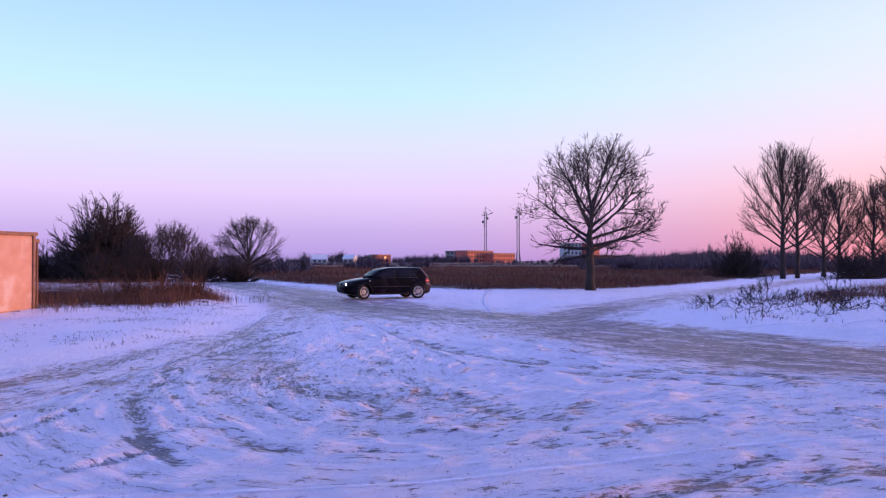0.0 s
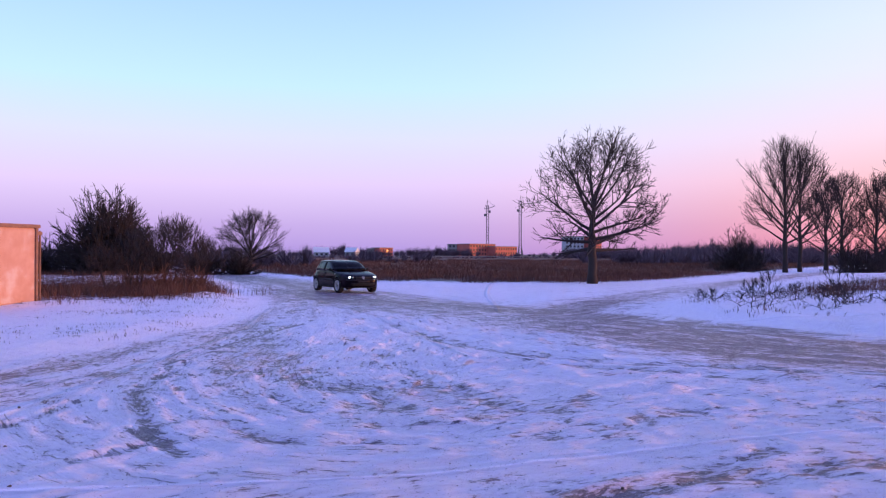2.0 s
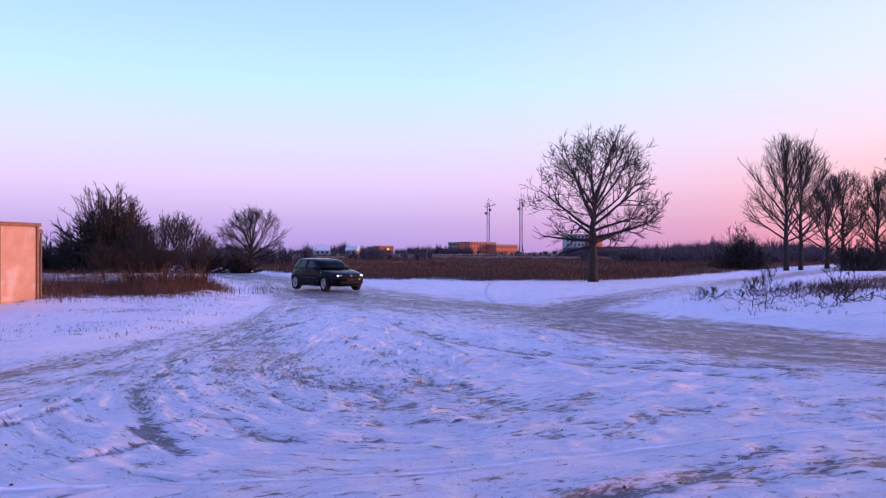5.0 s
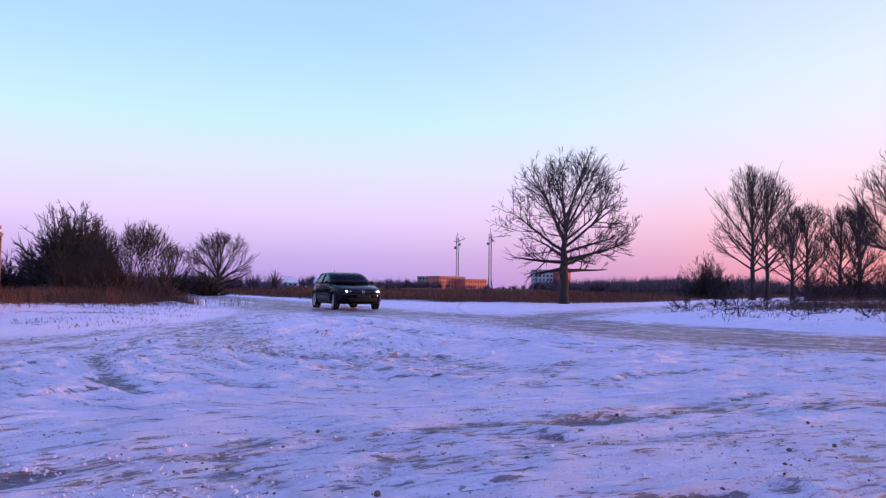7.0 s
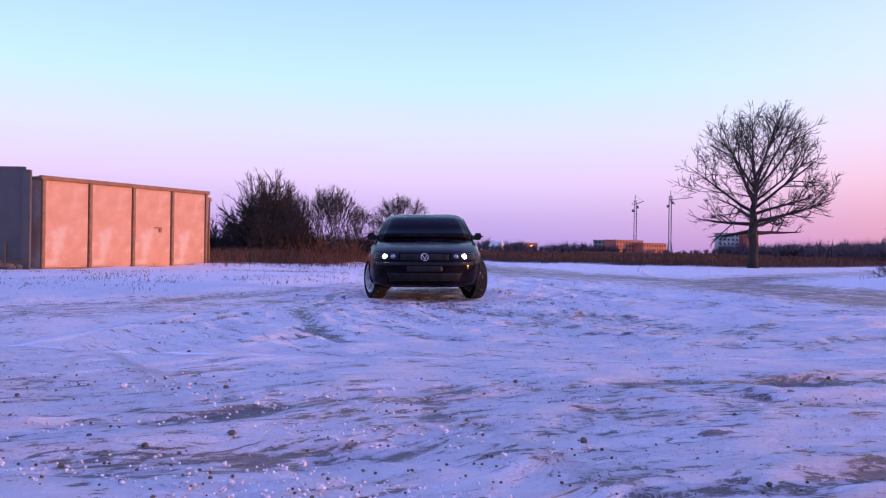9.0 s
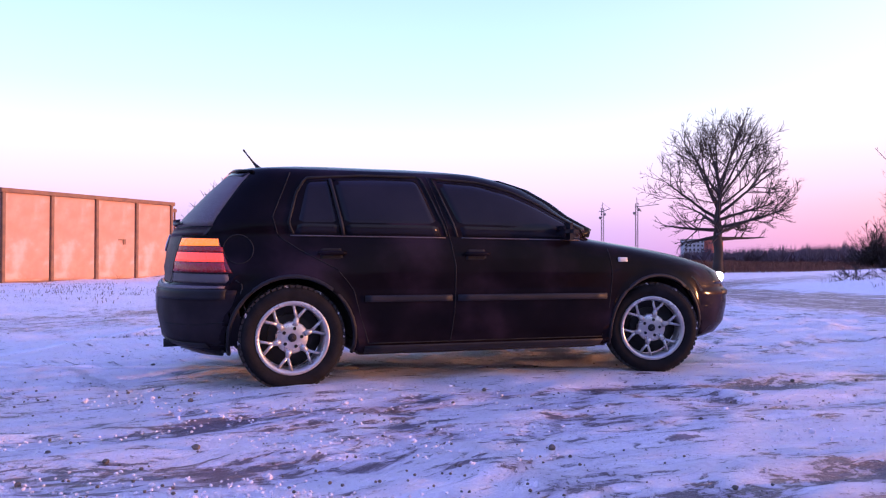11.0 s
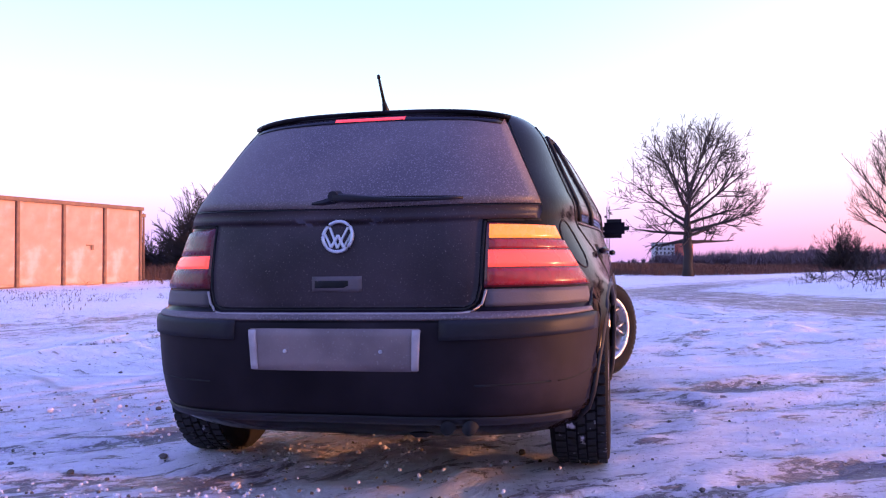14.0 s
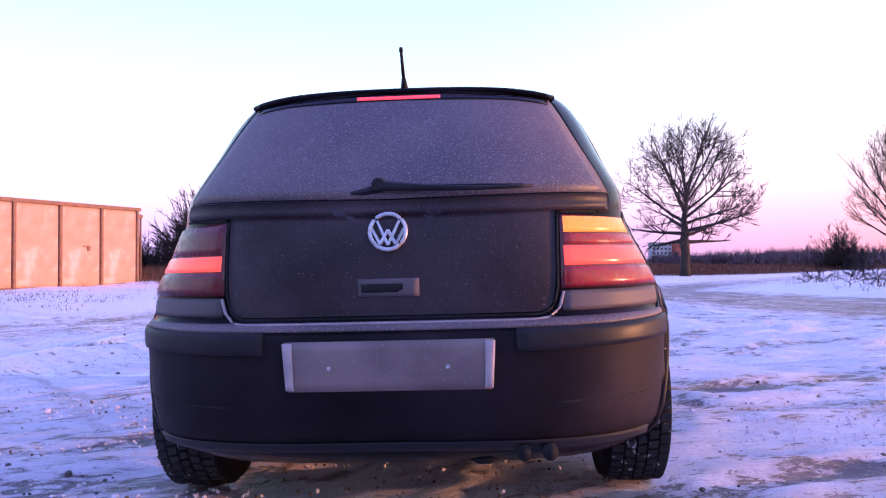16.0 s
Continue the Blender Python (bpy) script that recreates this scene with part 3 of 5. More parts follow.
def build_grass():
    rng = np.random.default_rng(4)
    grass("field_grass", scatter(FIELD, 9500, (-60, 130, 46, 190), rng, 0.2, 2.0) + scatter(FIELD, 2500, (-60, 200, 180, 420), rng, 0.2), 0.55, 15, 0.55, 0.014, REED,
          "brown dry grass covering the open field", 1)
    grass("field_edge_grass", scatter(FIELD, 1500, (-12, 40, 46, 64), rng, 0.1), 0.38, 22, 0.4, 0.007, REED,
          "tawny dry grass along the edge of the field", 2)
    tall = [(-14.0 + rng.normal(0, 1.8), 30.0 + rng.normal(0, 2.2)) for _ in range(330)] + \
           [(-9.6 + rng.normal(0, 1.0), 31.5 + rng.normal(0, 1.6)) for _ in range(230)] + scatter(VERGE_LEFT, 520, (-40, -6.5, 29, 66), rng, 1.2)
    grass("verge_grass", tall, 0.54, 36, 0.34, 0.006, STRAW, "tall dry grass between the container and the bushes", 3)
    grass("stubble", scatter(VERGE_LEFT, 420, (-24, -6.5, 19, 32), rng, 0.3) + scatter(VERGE_RIGHT, 700, (8, 40, 17, 50), rng, 0.4), 0.22, 8, 0.14, 0.007, STRAW,
          "short dry stalks poking through the snow", 5)
    grass("bank_stubble", scatter(BANK_LEFT, 420, (-14, -4.5, 12, 31), rng, 0.5), 0.09, 9, 0.16, 0.006, STRAW, "low withered tufts in the snow of the bank", 7)
    grass("roadside_grass", scatter(VERGE_RIGHT, 260, (12, 60, 22, 75), rng, 2.0) + scatter(VERGE_RIGHT, 420, (14, 32, 27, 44), rng, 1.5), 0.55, 24, 0.3, 0.006, STRAW,
          "dry grass on the bank beside the track", 6)


build_grass()


# ---- bare trees and shrubs ----
def grow(rng, verts, faces, p, d, length, radius, level, style, limit):
    """One bare branch with its side branches, kept inside the crown's oval."""
    (ez, er, eh) = style["oval"]
    q = Vector((p.x / er, p.y / er, (p.z - ez) / eh))
    g = Vector((d.x / er, d.y / er, d.z / eh))
    a, b, c = g.dot(g), q.dot(g), q.dot(q) - 1
    room = (-b + math.sqrt(b * b - a * c)) / a if b * b > a * c else 0.0
    if level > 1 and room < 0.22 * er and rng.random() < 0.40:
        return
    length = min(length, max(0.12 * er, room * rng.uniform(0.75, 1.25)))
    seg = 5 if level < 2 else 4 if level < 3 else 3
    pts, rad, dirs = [p.copy()], [radius], []
    for k in range(seg):
        f = (k + 1) / seg
        wob = style["wobble"] * (0.6 + 0.25 * level)
        d = (d + Vector((rng.gauss(0, wob), rng.gauss(0, wob), rng.gauss(0, wob * 0.7)))
             + Vector((0, 0, style["lift"] * (0.25 + f) * (0.5 + 0.2 * level)))).normalized()
        p = p + d * length / seg
        pts.append(p.copy())
        rad.append(radius * (1 - f * 0.84))
        dirs.append(d.copy())
    tube(pts, rad, 6 if level == 1 else 4 if level == 2 else 3, verts, faces)
    if level >= limit:
        return
    for _ in range(max(2, round(style["kids"][level] * min(1.25, length / style["full"][level])))):
        f = rng.uniform(0.22, 1.0) if level > 1 else rng.uniform(0.30, 1.0)
        k = min(int(f * seg), seg - 1)
        q = pts[k].lerp(pts[k + 1], f * seg - k)
        a = dirs[k].orthogonal().normalized()
        a.rotate(Matrix.Rotation(rng.uniform(0, 2 * math.pi), 3, dirs[k]))
        t = radians(rng.uniform(*style["angle"]))
        nd = (dirs[k] * math.cos(t) + a * math.sin(t)).normalized()
        grow(rng, verts, faces, q, nd, length * rng.uniform(0.38, 0.62) * (1.15 - 0.4 * f), max(style["thin"], radius * (1 - 0.6 * f) * rng.uniform(0.45, 0.62)), level + 1, style, limit)


def bare_tree(x, y, height, width, fork, radius, seed, style, label, name="tree", limit=4, category="tree", group=""):
    rng = random.Random(seed)
    z0 = height_at(x, y) - 0.05
    root = tagged(new(name), label, category, group)
    root.location = (x, y, z0)
    tv, tf, cv, cf = [], [], [], []
    limbs = style["limbs"]
    trunk_top = height * style.get("trunk", 0.8)
    pts = [Vector((0, 0, 0))]
    for k in range(1, 9):
        pts.append(Vector((rng.gauss(0, 0.05) * k / 4, rng.gauss(0, 0.05) * k / 4, trunk_top * k / 8)))
    rads = [radius * (1.35 if k == 0 else 1.0) * (1 - 0.82 * max(0, (k / 8 * trunk_top - fork) / max(0.1, trunk_top - fork))) for k in range(9)]
    tube(pts, rads, 9, tv, tf)
    for j in range(limbs):
        f = (j + 0.5) / limbs
        zz = fork + (trunk_top - fork) * f ** 1.15 * 0.97
        k = min(7, int(zz / trunk_top * 8))
        q = pts[k].lerp(pts[k + 1], zz / trunk_top * 8 - k)
        az = j * 2.4 + rng.uniform(-0.4, 0.4)
        up = radians(style["low"] + (style["high"] - style["low"]) * f + rng.uniform(-8, 8))
        d = Vector((math.cos(az) * math.cos(up), math.sin(az) * math.cos(up), math.sin(up)))
        reach_side = width / 2 / max(0.25, math.cos(up))
        reach_up = (height - zz) / max(0.25, math.sin(max(0.05, up + 0.25)))
        length = min(reach_side, reach_up) * 1.25 * rng.uniform(style.get("even", 0.74), 0.98)
        oval = style.get("oval_at", (0.55, 0.46))
        full = dict(style, oval=(height * oval[0], width * 0.56, height * oval[1] * 1.10), full={1: height * 0.42, 2: height * 0.21, 3: height * 0.10})
        grow(rng, cv, cf, q, d, length, radius * (0.50 - 0.25 * f), 1, full, limit)
    put("trunk", tv, tf, BARK, root, smooth=True)
    put("crown", cv, cf, TWIG, root)
    return root


BROAD = dict(limbs=22, low=-10, high=76, kids={1: 10, 2: 6, 3: 4}, angle=(22, 52), wobble=0.10, lift=0.07, thin=0.017, trunk=0.60, even=0.85, oval_at=(0.575, 0.425))
UPRIGHT = dict(limbs=26, low=30, high=84, kids={1: 11, 2: 6, 3: 3}, angle=(14, 40), wobble=0.06, lift=0.07, thin=0.013, trunk=0.85, even=0.85, oval_at=(0.56, 0.44))
ROUND = dict(limbs=26, low=12, high=84, kids={1: 9, 2: 5, 3: 3}, angle=(16, 44), wobble=0.09, lift=0.04, thin=0.014, trunk=0.42, even=0.85, oval_at=(0.54, 0.46))


def dome_shrub(x, y, height, width, seed, label, stems=110, thin=0.011, mat=None, group=""):
    """A many-stemmed shrub: stems fan out from the root and fork towards a domed outline."""
    rng = random.Random(seed)
    root = tagged(new("shrub"), label, "shrub", group)
    root.location = (x, y, height_at(x, y) - 0.05)
    v, f = [], []
    for _ in range(stems):
        az, up = rng.uniform(0, 2 * math.pi), math.asin(rng.uniform(0.02, 1.0) ** 0.8)
        grown = (rng.uniform(0.84, 0.95) if rng.random() < 0.75 else rng.uniform(0.45, 0.85)) * (0.92 + 0.10 * math.sin(3 * az + seed))
        tip = Vector((math.cos(az) * math.cos(up) * width / 2, math.sin(az) * math.cos(up) * width / 2, math.sin(up) * height)) * grown
        foot = Vector((rng.gauss(0, width * 0.07), rng.gauss(0, width * 0.07), 0))
        bow = Vector((0, 0, -0.06 * height * math.cos(up)))
        way = lambda t: foot.lerp(tip, t) + bow * 4 * t * (1 - t)
        tube([way(t) for t in (0, 0.3, 0.6, 0.85, 1)], [thin * 3.2 * k for k in (1, 0.7, 0.45, 0.3, 0.2)], 3, v, f)
        ahead = (tip - foot).normalized()
        for _ in range(rng.randint(8, 11)):
            t = rng.uniform(0.2, 1.0)
            p = way(t)
            side = Vector((rng.gauss(0, 1), rng.gauss(0, 1), rng.gauss(0, 0.7)))
            d = (ahead + side * 0.48 + Vector((0, 0, 0.12))).normalized()
            ln = height * rng.uniform(0.10, 0.20) * (1.25 - 0.6 * t)
            q = p + d * ln
            tube([p, p.lerp(q, 0.55) + side * ln * 0.04, q], [thin * 1.5, thin * 1.1, thin * 0.6], 3, v, f, False)
            for _ in range(3):
                e = (d + Vector((rng.gauss(0, 0.55), rng.gauss(0, 0.55), rng.gauss(0.08, 0.45)))).normalized()
                b = p.lerp(q, rng.uniform(0.3, 0.9))
                tube([b, b + e * ln * rng.uniform(0.35, 0.65)], [thin, thin * 0.6], 3, v, f, False)
    put("crown", v, f, mat or TWIG, root)
    return root


SAPLING = dict(limbs=13, low=58, high=86, kids={1: 7, 2: 4, 3: 2}, angle=(16, 42), wobble=0.06, lift=0.08, thin=0.008, trunk=0.8, oval_at=(0.5, 0.55))


def build_trees():
    bare_tree(10.4, 45.2, 8.3, 7.3, 1.9, 0.25, 11, BROAD, "lone bare tree with a broad crown beside the snowy track", limit=4)
    bare_tree(35.2, 73.0, 12.2, 7.0, 2.6, 0.20, 21, UPRIGHT, "tall bare tree with upright twigs at the field edge", group="trees by the field")
    bare_tree(37.6, 75.0, 11.6, 6.4, 2.6, 0.18, 22, UPRIGHT, "tall bare tree with upright twigs at the field edge", group="trees by the field")
    for k, (x, y, h) in enumerate(((44, 82, 9.6), (47.4, 85, 10.2), (50.6, 84, 10.0), (54, 86, 10.4), (58, 92, 10.8))):
        bare_tree(x, y, h, 6.0, 1.6, 0.2, 30 + k, dict(UPRIGHT, limbs=20, thin=0.016), "bare tree in a dense dark row", group="dense row of trees", limit=4)
    bare_tree(34.2, 48.5, 9.6, 8.5, 1.8, 0.26, 41, UPRIGHT, "large bare tree standing over the brambles")
    for k, (x, y, h, w) in enumerate(((31.0, 74, 5.0, 5.4), (34.6, 79, 3.6, 5.0), (42.0, 73, 4.2, 6.5), (48.5, 78, 4.6, 7.0), (54.0, 80, 5.0, 7.0))):
        dome_shrub(x, y, h, w, 50 + k, "low dark shrub beside the tall trees", 120, 0.011, group="shrubs under the trees")
    dome_shrub(-21.4, 60.0, 6.9, 8.2, 61, "large rounded bare shrub behind the container", 480, 0.018)
    dome_shrub(-26.0, 61.0, 3.6, 5.0, 62, "rounded bare shrub behind the container", 80, 0.014)
    bare_tree(-16.0, 86.0, 5.9, 6.6, 0.8, 0.18, 63, ROUND, "small bare round tree at the road bend", "tree", 4)
    for k, (x, y, h, w) in enumerate(((-18.8, 62, 3.2, 5.6), (-16.0, 65, 2.9, 5.4), (-13.2, 66, 2.4, 4.6), (-21, 57, 2.4, 5), (-27, 56, 3.2, 5))):
        dome_shrub(x, y, h, w, 70 + k, "bare shrub in a dark hedge", 130, 0.013, group="hedge shrubs")
    for k, (x, y, h) in enumerate(((-9.9, 30.5, 2.9), (-8.9, 31.2, 3.3), (-10.6, 31.5, 2.6), (-8.0, 32.0, 2.4), (-9.3, 33, 3.1), (-11.2, 30.2, 2.0), (-8.4, 30.6, 3.0), (-9.5, 32.0, 3.2))):
        bare_tree(x, y, h * 0.84, 2.0, 0.1, 0.020, 80 + k, SAPLING, "thin bare sapling in the dry grass", "sapling", 3, "sapling", group="saplings by the bend")
    for k, (x, y, h, w) in enumerate(((-9.4, 31.0, 1.5, 2.2), (-8.4, 32.4, 1.3, 2.0), (-10.6, 32.2, 1.4, 2.4), (-9.0, 34.0, 1.2, 2.4))):
        dome_shrub(x, y, h, w, 90 + k, "low reddish brushwood in the dry grass", 46, 0.006, STRAW, group="brushwood by the bend")
    rng = random.Random(5)
    for k in range(72):
        x = 9.2 + rng.uniform(0, 1) * 12
        y = 22.6 - (x - 9) * 0.38 + rng.uniform(-0.6, 5.5)
        bare_tree(x, y, rng.uniform(0.35, 0.75) * (1.7 if k % 7 == 0 else 1), rng.uniform(0.6, 1.3), 0.05, 0.014, 120 + k, dict(SAPLING, limbs=7, low=14, wobble=0.16, thin=0.0075),
                  "dry bramble twigs standing in the snow", "bramble", 2, "bramble", group="brambles on the bank")


build_trees()


# ---- steel container and gate ----
def build_container():
    a, b, deep, tall = Vector((-13.85, 20.4, 0)), Vector((-11.74, 26.08, 0)), 2.44, 2.52
    along = (b - a).normalized()
    out = Vector((along.y, -along.x, 0))
    length = (b - a).length
    root = tagged(new("shipping_container"), "faded orange steel container with ribbed panels, sunlit", "container")
    root.matrix_world = Matrix.Translation(a) @ Matrix((along, -out, Vector((0, 0, 1)))).transposed().to_4x4()
    # in its own space: x along the face, y inwards, z up
    box("body", length - 0.06, deep - 0.06, tall - 0.12, RUST, root, m=pose(length / 2, deep / 2, tall / 2 + 0.02))
    n = 4
    for k in range(n):
        w = length / n - 0.13
        ob = box("panel", w, 0.03, tall - 0.26, RUST, root, m=pose((k + 0.5) * length / n, 0.022, tall / 2 + 0.03), bevel=0.012)
    for k in range(n + 1):
        x = min(max(k * length / n, 0.05), length - 0.05)
        box("post", 0.10, 0.09, tall - 0.06, RUST_DARK, root, m=pose(x, 0.0, tall / 2), bevel=0.01)
    box("top_rail", length + 0.12, 0.14, 0.11, RUST_DARK, root, m=pose(length / 2, 0.0, tall - 0.03), bevel=0.012)
    box("bottom_rail", length + 0.04, 0.10, 0.10, RUST_DARK, root, m=pose(length / 2, 0.02, 0.06), bevel=0.012)
    box("roof", length + 0.04, deep, 0.05, RUST_DARK, root, m=pose(length / 2, deep / 2, tall - 0.02))
    box("corner_pipe", 0.06, 0.06, tall - 0.2, RUST_DARK, root, m=pose(length + 0.16, 0.06, tall / 2 - 0.06), bevel=0.015)
    box("pipe_bracket", 0.24, 0.10, 0.10, RUST_DARK, root, m=pose(length + 0.1, 0.06, tall - 0.24), bevel=0.01)
    box("lock", 0.28, 0.03, 0.03, RUST_DARK, root, m=pose(2.62 / 4 * length, -0.015, 1.28), bevel=0.005)
    box("lock_plate", 0.10, 0.03, 0.16, RUST_DARK, root, m=pose(2.68 / 4 * length, -0.012, 1.22), bevel=0.005)
    gate = tagged(new("metal_gate"), "dark sheet steel gate panel on posts beside the container", "gate")
    gate.matrix_world = Matrix.Translation((-14.0, 20.1, 0)) @ pose(0, 0, 0, 0, 0, 186)
    box("sheet", 4.2, 0.05, 2.4, PANEL_DARK, gate, m=pose(2.25, 0, 1.50), bevel=0.01)
    for x in (0.05, 0.62, 1.9, 3.2, 4.4):
        box("post", 0.10 if x > 0.1 else 0.22, 0.10, 2.66 if x < 0.1 else 0.9, PANEL_DARK, gate, m=pose(x, 0.03, 1.33 if x < 0.1 else 0.35), bevel=0.01)
    box("rail", 4.3, 0.07, 0.08, PANEL_DARK, gate, m=pose(2.25, 0, 2.70), bevel=0.01)
    rng = random.Random(2)
    v, f = [], []
    for k in range(5):
        lump(rng, v, f, Vector((rng.uniform(-0.3, 0.6), rng.uniform(-0.2, 0.2), 0.12)), rng.uniform(0.12, 0.2), 0.7)
    ob = put("rubble", v, f, STONE)
    ob.location = (-14.7, 19.7, 0)
    tagged(ob, "dark rubble heap at the foot of the gate", "rubble")


def lump(rng, verts, faces, p, r, flat=0.7):
    """A rough stone or clod."""
    start = len(verts)
    rings = ((-0.6, 0.75), (0.15, 1.0), (0.75, 0.6))
    for h, w in rings:
        for j in range(6):
            t = 2 * math.pi * j / 6 + h
            k = r * w * rng.uniform(0.75, 1.2)
            verts.append(p + Vector((k * math.cos(t), k * math.sin(t), r * flat * h)))
    verts.append(p + Vector((0, 0, r * flat)))
    for i in range(2):
        for j in range(6):
            a, b = start + i * 6 + j, start + i * 6 + (j + 1) % 6
            faces.append((a, b, b + 6, a + 6))
    for j in range(6):
        faces.append((start + 12 + j, start + 12 + (j + 1) % 6, start + 18))


build_container()

# ---- the car: x ahead from the rear axle, y to its left, z up ----
def table(rows):
    xs, ys = [r[0] for r in rows], [r[1] for r in rows]
    return lambda v: float(np.interp(v, xs, ys))


REAR_X = table([(0.2, -0.58), (0.24, -0.68), (0.3, -0.735), (0.42, -0.76), (0.55, -0.765), (0.595, -0.76), (0.615, -0.745), (0.63, -0.715), (0.75, -0.712),
                (0.86, -0.695), (0.95, -0.665), (1.039, -0.595), (1.128, -0.515), (1.218, -0.43), (1.29, -0.355), (1.334, -0.31), (1.352, -0.27), (1.369, -0.1), (1.383, 0.15), (1.389, 0.45)])
FRONT_X = table([(0.2, 3.12), (0.25, 3.29), (0.33, 3.365), (0.45, 3.39), (0.56, 3.385), (0.59, 3.35), (0.66, 3.335), (0.71, 3.29), (0.75, 3.2), (0.79, 3.06),
                 (0.83, 2.87), (0.87, 2.64), (0.905, 2.38), (0.93, 2.18), (0.95, 2.18), (0.9946, 2.19), (1.084, 2.01), (1.173, 1.886), (1.262, 1.72), (1.316, 1.54),
                 (1.352, 1.36), (1.374, 1.07), (1.385, 0.842), (1.389, 0.732)])
HALF_W = table([(0.2, 0.79), (0.25, 0.84), (0.34, 0.858), (0.48, 0.866), (0.6, 0.8675), (0.7, 0.862), (0.8, 0.848), (0.88, 0.83), (0.93, 0.812), (0.9946, 0.813),
                (1.084, 0.768), (1.173, 0.72), (1.262, 0.668), (1.316, 0.626), (1.343, 0.588), (1.36, 0.53), (1.374, 0.45), (1.385, 0.27), (1.389, 0.08)])
FRONT_P = table([(0.2, 6.6), (0.7, 6.6), (0.9, 6.8), (1.0, 8.5), (1.44, 8.0)])
REAR_P = table([(0.2, 7.5), (0.6, 8.0), (1.0, 8.0), (1.44, 7.0)])
BEND = table([(0.2, 3.4), (0.6, 3.4), (0.66, 3.1), (0.9, 2.9)])
WHEEL_R, AXLE_F, ARCH = 0.315, 2.511, 0.368


def smooth01(v):
    v = np.clip(v, 0.0, 1.0)
    return v * v * (3 - 2 * v)


def taper(x, z):
    """The cabin draws in towards the tail above the lamps."""
    return 1 - (0.10 - 0.025 * smooth01((z - 1.1) / 0.22)) * smooth01((0.75 - x) / 1.1) * smooth01((z - 0.66) / 0.27)


def outline_x(y, z, end):
    """x of the shell at the front (+1) or rear (-1) end."""
    a, b = REAR_X(z), FRONT_X(z)
    k = max(0.0, 1 - min(1.0, abs(y) / HALF_W(z)) ** BEND(z))
    return (a + b) / 2 + end * (b - a) / 2 * k ** (1 / (FRONT_P(z) if end > 0 else REAR_P(z)))


def side_y(x, z):
    a, b = REAR_X(z), FRONT_X(z)
    n = (x - (a + b) / 2) / ((b - a) / 2)
    k = max(0.0, 1 - min(1.0, abs(n)) ** (FRONT_P(z) if n > 0 else REAR_P(z)))
    return float(HALF_W(z) * k ** (1 / BEND(z)) * taper(x, z))


def half_outline(z, n=90):
    """Points of one side, from the middle of the tail to the middle of the nose, evenly spaced."""
    a, b, w = REAR_X(z), FRONT_X(z), HALF_W(z)
    u = np.linspace(0, math.pi, 721)
    c, s = -np.cos(u), np.sin(u)
    p = np.where(c > 0, FRONT_P(z), REAR_P(z))
    x = (a + b) / 2 + (b - a) / 2 * np.sign(c) * np.abs(c) ** (2 / p)
    y = w * np.clip(s, 0, 1) ** (2 / BEND(z)) * taper(x, z)
    # fill the straight run densely
    xs = np.linspace(x[np.argmin(np.abs(c + 0.35))], x[np.argmin(np.abs(c - 0.35))], 200)
    mid = np.abs(c) < 0.35
    ys = np.array([side_y(v, z) for v in xs])
    first, last = np.where(mid)[0][0], np.where(mid)[0][-1]
    x, y = np.r_[x[:first], xs, x[last + 1:]], np.r_[y[:first], ys, y[last + 1:]]
    run = np.r_[0, np.cumsum(np.hypot(np.diff(x), np.diff(y)))]
    t = np.linspace(0, run[-1], n)
    return np.interp(t, run, x), np.interp(t, run, y), run, x, y


ARC_CACHE = {}


def on_tail(w, z, off):
    """A point of the shell at arc length w from the middle of the tail (w > 0: the car's left side)."""
    key = round(z, 3)
    if key not in ARC_CACHE:
        ARC_CACHE[key] = half_outline(z)[2:]
    run, x, y = ARC_CACHE[key]
    q = abs(w)
    px, py = np.interp(q, run, x), np.interp(q, run, y)
    qx, qy = np.interp(q + 0.01, run, x), np.interp(q + 0.01, run, y)
    rx, ry = np.interp(max(0, q - 0.01), run, x), np.interp(max(0, q - 0.01), run, y)
    t = Vector((qx - rx, qy - ry)).normalized()
    s = 1 if w >= 0 else -1
    return Vector((px - t.y * off, s * (py + t.x * off), z))


def on_left(x, z, off):
    return Vector((x, side_y(x, z) + off, z))


def on_right(x, z, off):
    return Vector((x, -side_y(x, z) - off, z))


def on_nose(y, z, off):
    return Vector((outline_x(y, z, 1) + off, y, z))


def resample(poly, n):
    p = np.array(poly, float)
    run = np.r_[0, np.cumsum(np.hypot(*np.diff(p, axis=0).T))]
    t = np.linspace(0, run[-1], n)
    return np.stack([np.interp(t, run, p[:, 0]), np.interp(t, run, p[:, 1])], -1)


